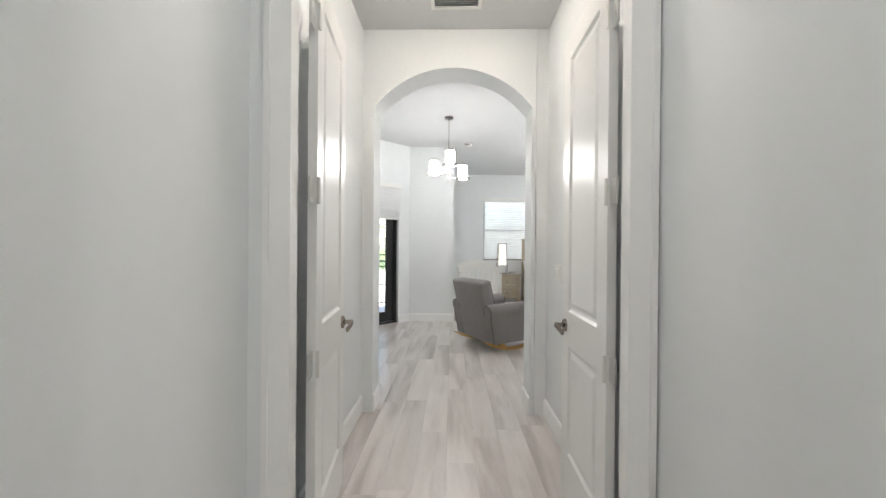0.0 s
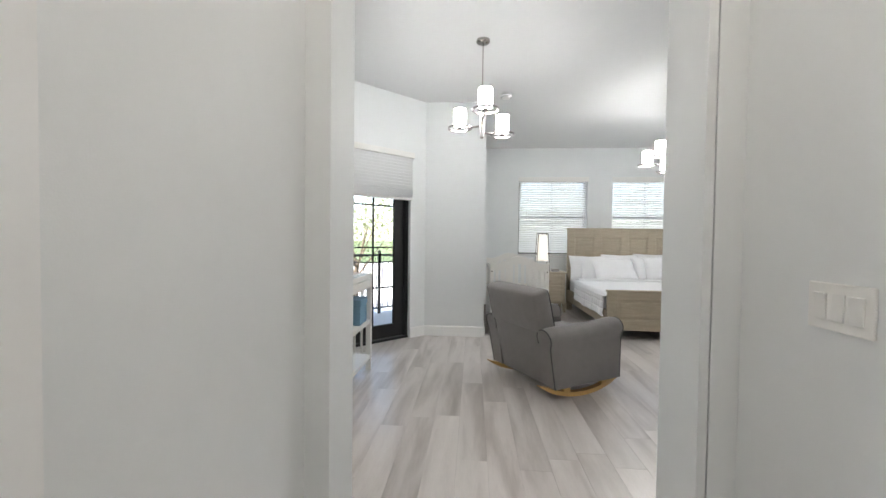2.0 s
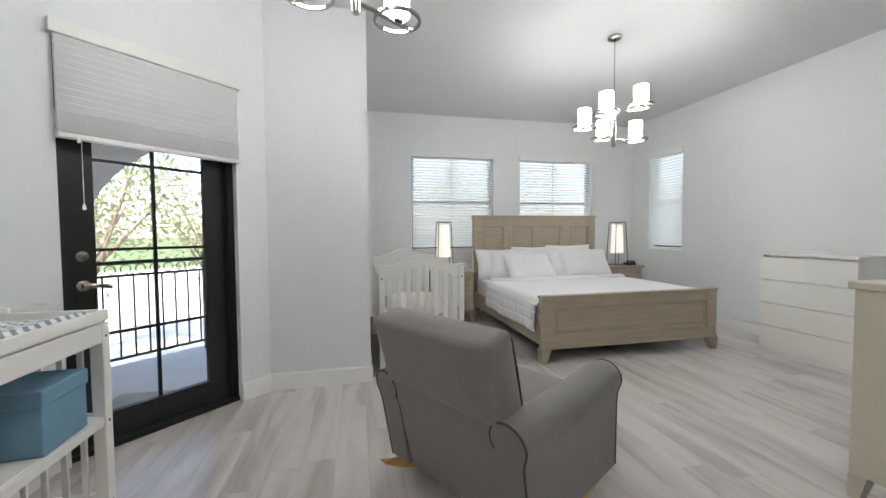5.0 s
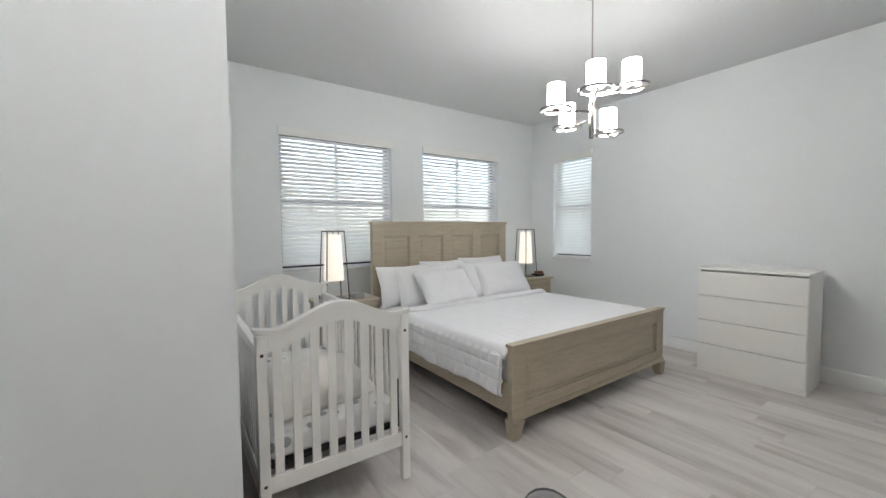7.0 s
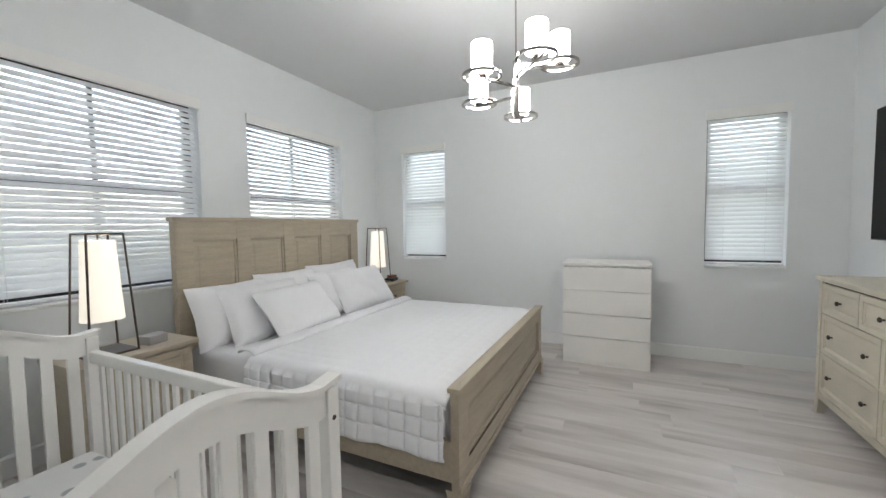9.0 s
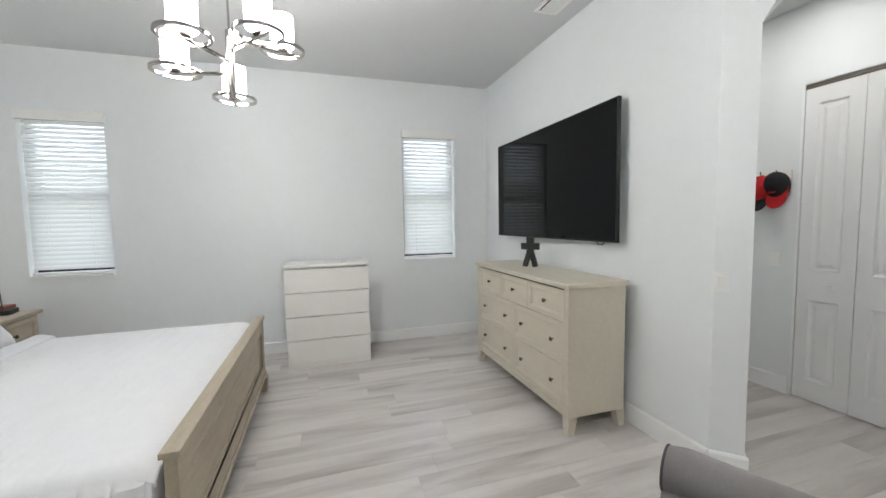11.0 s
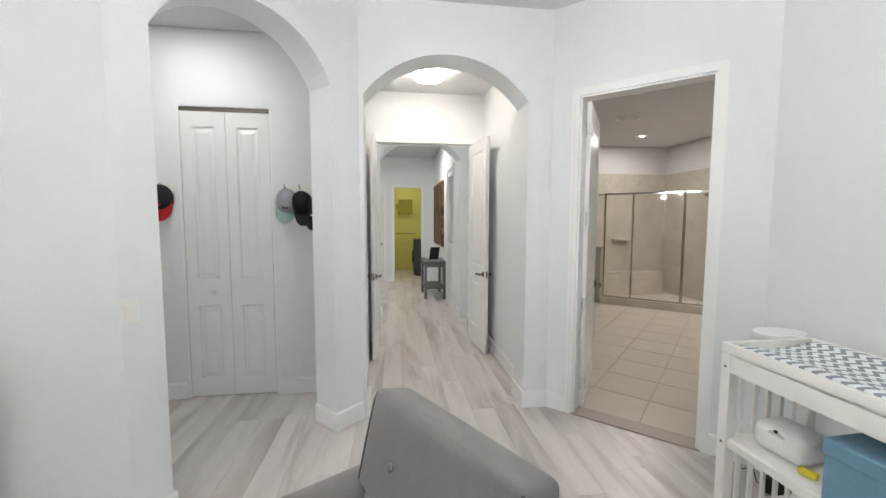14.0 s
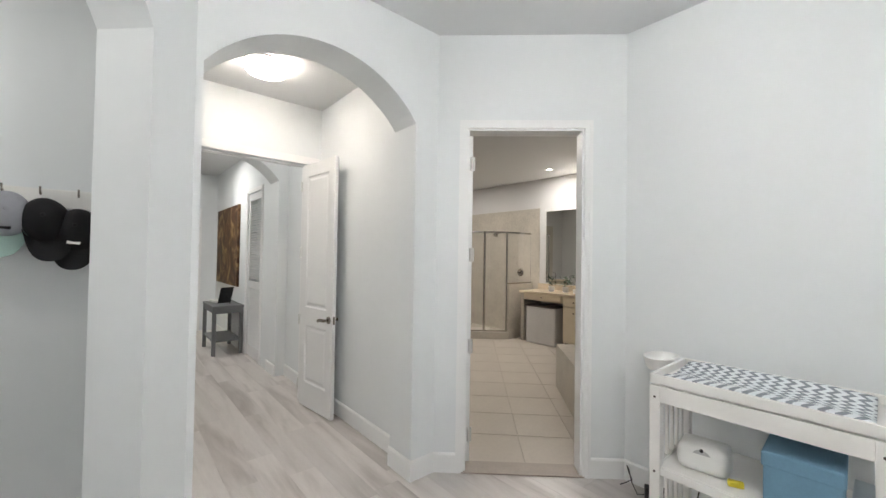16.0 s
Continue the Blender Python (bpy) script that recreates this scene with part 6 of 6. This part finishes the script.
part("body", box(-2.86, -1.40, BYS + 0.02, -0.52, 0.08, 0.86, 0.003), LAMIN, v2)
part("counter", box(-2.88, -1.38, BYS + 0.02, -0.48, 0.86, 0.90, 0.005), COUNTER, v2)
for k in range(3):
    part("cabinet_door", box(-2.84 + 0.48 * k, -2.39 + 0.48 * k, -0.52, -0.50, 0.12, 0.83, 0.004), LAMIN, v2)
part("toe_kick", box(-2.86, -1.40, BYS + 0.02, -0.58, 0.0, 0.08), SHADOWGAP, v2)
hm = thing("laundry_hamper", pose(-4.72, 1.58, 0, 0, 0, 90), "white fabric laundry hamper under the counter", "hamper")
part("bag", soft_box(-0.30, 0.30, -0.16, 0.16, 0.0, 0.66, 0.03, puff=0.012), mat("hamper_cloth", (0.62, 0.60, 0.58), 0.95, var=0.06, scale=5, bump=0.6, bump_scale=30), hm, smooth=True)
part("rim", box(-0.31, 0.31, -0.17, 0.17, 0.655, 0.675, 0.006), DARKM, hm, "dark frame rim")
LEAF2 = mat("houseplant_leaf", (0.035, 0.07, 0.03), 0.5, var=0.3, scale=20)
for x, y in ((-4.85, 1.62), (-4.92, 1.86)):
    pl = thing("potted_plant", pose(x, y, 0.925), "small dark green plant in a white pot on the counter", "plant", "counter plants")
    part("pot", lathe([(0.0, 0), (0.045, 0), (0.058, 0.09), (0.052, 0.09), (0.045, 0.075), (0, 0.075)], 18), PLASTIC, pl, "white pot", smooth=True)
    rnd = random.Random(int(x * -100 + y * 10))
    bm = bmesh.new()
    for k in range(46):
        a, r, z = rnd.uniform(0, 6.28), rnd.uniform(0.01, 0.11), rnd.uniform(0.09, 0.27)
        u = Vector((math.cos(a), math.sin(a), rnd.uniform(-0.3, 0.8))).normalized()
        v = u.cross(Vector((0, 0, 1))).normalized()
        c = Vector((r * math.cos(a), r * math.sin(a), z))
        bm.faces.new([bm.verts.new(q) for q in (c - u * 0.03, c + v * 0.018, c + u * 0.035, c - v * 0.018)])
    part("leaves", bm, LEAF2, pl, "dark green leaves")
for k, (y, h, r) in enumerate(((2.15, 0.07, 0.07), (2.45, 0.11, 0.035), (2.60, 0.09, 0.03))):
    o = thing("soap_dish" if k == 0 else "cup", pose(-4.80, y, 0.925), "small white ceramic piece on the bathroom counter", "bathroom item")
    part("body", lathe([(0.0, 0), (r * 0.8, 0), (r, h), (r * 0.9, h), (r * 0.7, 0.01), (0, 0.01)], 18), PLASTIC, o, smooth=True)
tub = thing("bathtub", pose(0, 0, 0), "tub set in a beige tiled deck", "bathtub")
TA, TB = (-1.82, 3.98), (-2.90, 2.98)
bm = bmesh.new()
out = [TA, TB, (-4.0, 4.08), (-2.92, 5.08)]
lo_, hi_ = [bm.verts.new((x, y, 0)) for x, y in out], [bm.verts.new((x, y, 0.50)) for x, y in out]
cx, cy = sum(p[0] for p in out) / 4, sum(p[1] for p in out) / 4
inn = [bm.verts.new((cx + (x - cx) * 0.72, cy + (y - cy) * 0.72, 0.50)) for x, y in out]
bot = [bm.verts.new((cx + (x - cx) * 0.6, cy + (y - cy) * 0.6, 0.14)) for x, y in out]
bm.faces.new(lo_), bm.faces.new(bot)
for k in range(4):
    q = (k + 1) % 4
    bm.faces.new((lo_[k], lo_[q], hi_[q], hi_[k])), bm.faces.new((hi_[k], hi_[q], inn[q], inn[k])), bm.faces.new((inn[k], inn[q], bot[q], bot[k]))
part("deck", bm, BTILE, tub, "tiled deck")
rg = thing("bath_rug", pose(-3.48, 3.10, 0.002, 0, 0, 135), "small grey bordered bath rug on the tile floor", "rug")
part("border", box(-0.36, 0.36, -0.26, 0.26, 0, 0.012, 0.004), mat("rug_grey", (0.10, 0.11, 0.12), 0.95, var=0.1, scale=30, bump=0.6, bump_scale=200), rg, "dark grey border")
part("field", box(-0.26, 0.26, -0.17, 0.17, 0.012, 0.016, 0.002), mat("rug_pale", (0.5, 0.5, 0.5), 0.95, var=0.1, scale=30, bump=0.6, bump_scale=200), rg, "pale field")
recessed(-4.55, 1.75, HV, 2.6, (1.0, 0.95, 0.90), "bath_light")
recessed(-3.9, -0.2, HV, 2.6, (1.0, 0.95, 0.90), "bath_light")
recessed(-2.3, 2.0, HV, 1.7, (1.0, 0.95, 0.90), "bath_light")
vent("bath_vent", -2.9, 0.9, HV, 0.3, 0.3, "square white bathroom ceiling vent", 45)

# ---- floor pieces ----
# diagonal bathroom tiles
TS = 0.455
bm = bmesh.new()
bm_box(bm, -TS / 2 + 0.003, TS / 2 - 0.003, -TS / 2 + 0.003, TS / 2 - 0.003, -0.004, 0.002)
for v in bm.verts:
    if v.co.z > 0:
        v.co.x *= 0.994
        v.co.y *= 0.994
tile_me = mesh_of("tile", bm, FTILE)
ux, uy = Vector((-0.7071, -0.7071)), Vector((-0.7071, 0.7071))
org = Vector(((PW[0] + PB[0]) / 2 - 0.09, (PW[1] + PB[1]) / 2 - 0.09))
for i in range(0, 13):
    for j in range(-6, 7):
        p = org + ux * (TS * (i + 0.5)) + uy * (TS * (j + 0.5))
        if not (BXW + 0.25 < p.x < -0.9 and BYS + 0.2 < p.y < BYN - 0.3) or (i == 0 and abs(j + 0.5) > 1.6) or (j > 1 and i > 0 and i < 4):
            continue
        ob = new("tile", tile_me)
        ob.parent = bfl
        ob.matrix_basis = pose(p.x, p.y, 0, 0, 0, 45)

# wood-look planks
PLANK = bpy.data.materials.new("vinyl_plank")
PLANK.use_nodes = True
nt = PLANK.node_tree
nn, lk = nt.nodes, nt.links.new
b = nn["Principled BSDF"]
tc, oi, mp = nn.new("ShaderNodeTexCoord"), nn.new("ShaderNodeObjectInfo"), nn.new("ShaderNodeMapping")
gi = nn.new("ShaderNodeNewGeometry")
rsum = nn.new("ShaderNodeMath")
rsum.operation = "ADD"
lk(oi.outputs["Random"], rsum.inputs[0]), lk(gi.outputs["Random Per Island"], rsum.inputs[1])
sc = nn.new("ShaderNodeVectorMath")
sc.operation = "SCALE"
sc.inputs[0].default_value = (37.0, 91.0, 13.0)
lk(rsum.outputs[0], sc.inputs["Scale"])
adv = nn.new("ShaderNodeVectorMath")
lk(tc.outputs["Object"], adv.inputs[0]), lk(sc.outputs[0], adv.inputs[1])
mp.inputs["Scale"].default_value = (1.0, 0.13, 1.0)
lk(adv.outputs[0], mp.inputs["Vector"])
n1, n2, n3 = nn.new("ShaderNodeTexNoise"), nn.new("ShaderNodeTexNoise"), nn.new("ShaderNodeTexNoise")
for n, s, d in ((n1, 6.0, 3), (n2, 26.0, 4), (n3, 120.0, 3)):
    n.inputs["Scale"].default_value, n.inputs["Detail"].default_value = s, d
    lk(mp.outputs[0], n.inputs["Vector"])
n1.inputs["Distortion"].default_value = 0.6
r1 = nn.new("ShaderNodeValToRGB")
e = r1.color_ramp.elements
e[0].position, e[0].color, e[1].position, e[1].color = 0.27, (0.40, 0.362, 0.34, 1), 0.78, (0.74, 0.705, 0.68, 1)
e3 = e.new(0.5)
e3.color = (0.62, 0.58, 0.555, 1)
mixn = nn.new("ShaderNodeMath")
mixn.operation = "MULTIPLY_ADD"
mixn.inputs[1].default_value = 0.16
lk(n2.outputs["Fac"], mixn.inputs[0])
sub = nn.new("ShaderNodeMath")
sub.operation = "MULTIPLY_ADD"
sub.inputs[1].default_value, sub.inputs[2].default_value = 0.95, -0.055
lk(n1.outputs["Fac"], sub.inputs[0]), lk(sub.outputs[0], mixn.inputs[2])
lk(mixn.outputs[0], r1.inputs[0])
fr = nn.new("ShaderNodeMath")
fr.operation = "FRACT"
lk(rsum.outputs[0], fr.inputs[0])
tone = nn.new("ShaderNodeMapRange")
tone.inputs["To Min"].default_value, tone.inputs["To Max"].default_value = 0.90, 1.08
lk(fr.outputs[0], tone.inputs["Value"])
fine = nn.new("ShaderNodeMapRange")
fine.inputs["From Min"].default_value, fine.inputs["From Max"].default_value, fine.inputs["To Min"].default_value, fine.inputs["To Max"].default_value = 0.3, 0.7, 0.97, 1.03
lk(n3.outputs["Fac"], fine.inputs["Value"])
mm = nn.new("ShaderNodeMath")
mm.operation = "MULTIPLY"
lk(tone.outputs[0], mm.inputs[0]), lk(fine.outputs[0], mm.inputs[1])
fin = nn.new("ShaderNodeVectorMath")
fin.operation = "SCALE"
lk(r1.outputs[0], fin.inputs[0]), lk(mm.outputs[0], fin.inputs["Scale"]), lk(fin.outputs[0], b.inputs["Base Color"])
rr_ = nn.new("ShaderNodeMapRange")
rr_.inputs["To Min"].default_value, rr_.inputs["To Max"].default_value = 0.27, 0.29
lk(n2.outputs["Fac"], rr_.inputs["Value"]), lk(rr_.outputs[0], b.inputs["Roughness"])
bp = nn.new("ShaderNodeBump")
bp.inputs["Strength"].default_value, bp.inputs["Distance"].default_value = 0.03, 0.0005
lk(n1.outputs["Fac"], bp.inputs["Height"]), lk(bp.outputs[0], b.inputs["Normal"])


def clip_poly(poly, nx, ny, c):
    """Keeps the part of poly where nx x + ny y >= c."""
    res = []
    for p, q in zip(poly, poly[1:] + poly[:1]):
        dp, dq = nx * p[0] + ny * p[1] - c, nx * q[0] + ny * q[1] - c
        if dp >= 0:
            res.append(p)
        if (dp < 0) != (dq < 0):
            t = dp / (dp - dq)
            res.append((p[0] + (q[0] - p[0]) * t, p[1] + (q[1] - p[1]) * t))
    return res


PWD, PLN, GAP = 0.182, 1.22, 0.0006
whole = None
rest = bmesh.new()
count = 0
rnd = random.Random(4)
col = 0
x = -1.64
while x < XE:
    off = rnd.uniform(0, PLN)
    y = -5.4 - off
    while y < YN:
        x0, x1, y0, y1 = x, x + PWD, y, y + PLN
        y += PLN
        xc, yc = (x0 + x1) / 2, (y0 + y1) / 2
        if x1 < -0.75 and y1 < 3.4 or x1 > 3.3 and y1 < 2.6:
            continue
        if x1 < 0.15 and y0 > 7.05:
            continue
        poly = [(x0 + GAP, max(y0, -5.35) + GAP), (x1 - GAP, max(y0, -5.35) + GAP), (x1 - GAP, min(y1, YN + 0.02) - GAP), (x0 + GAP, min(y1, YN + 0.02) - GAP)]
        plain = y0 >= -5.35 and y1 <= YN + 0.02
        if x0 < 0.2 and y1 > 3.3 and (xc < -0.58 or yc > 4.2):
            before = list(poly)
            poly = clip_poly(poly, 0.689, 0.725, 0.689 * PW[0] + 0.725 * PW[1] - 0.01)
            if len(poly) > 2:
                poly = clip_poly(poly, 1, -1, PP[0] - PP[1] - 0.05)
            if len(poly) > 2 and x0 < PIER[0] - 0.05:
                poly = clip_poly(poly, 0, -1, -(PIER[1] + 0.08))
            plain = plain and poly == before
        if len(poly) < 3:
            continue
        near = yc > 1.0 and (yc > 3.3 or -0.7 < xc < 1.1)
        if near and count < 300:
            count += 1
            if plain and whole:
                me = whole
            else:
                ox, oy = (xc, yc)
                bm = bmesh.new()
                a = [bm.verts.new((p[0] - ox, p[1] - oy, 0.0)) for p in poly]
                c = [bm.verts.new((p[0] - ox, p[1] - oy, -0.005)) for p in poly]
                bm.faces.new(a)
                for k in range(len(a)):
                    bm.faces.new((a[k], c[k], c[(k + 1) % len(a)], a[(k + 1) % len(a)]))
                me = mesh_of("plank", bm, PLANK)
                if plain:
                    whole = me
            ob = new("plank", me)
            ob.parent, ob.location = floor, (xc, yc, 0)
        else:
            a = [rest.verts.new((*p, 0.0)) for p in poly]
            c = [rest.verts.new((*p, -0.005)) for p in poly]
            rest.faces.new(a)
            for k in range(len(a)):
                rest.faces.new((a[k], c[k], c[(k + 1) % len(a)], a[(k + 1) % len(a)]))
    x += PWD
    col += 1
ob = part("planking", rest, PLANK, floor)
ob["kind"] = "stuff"
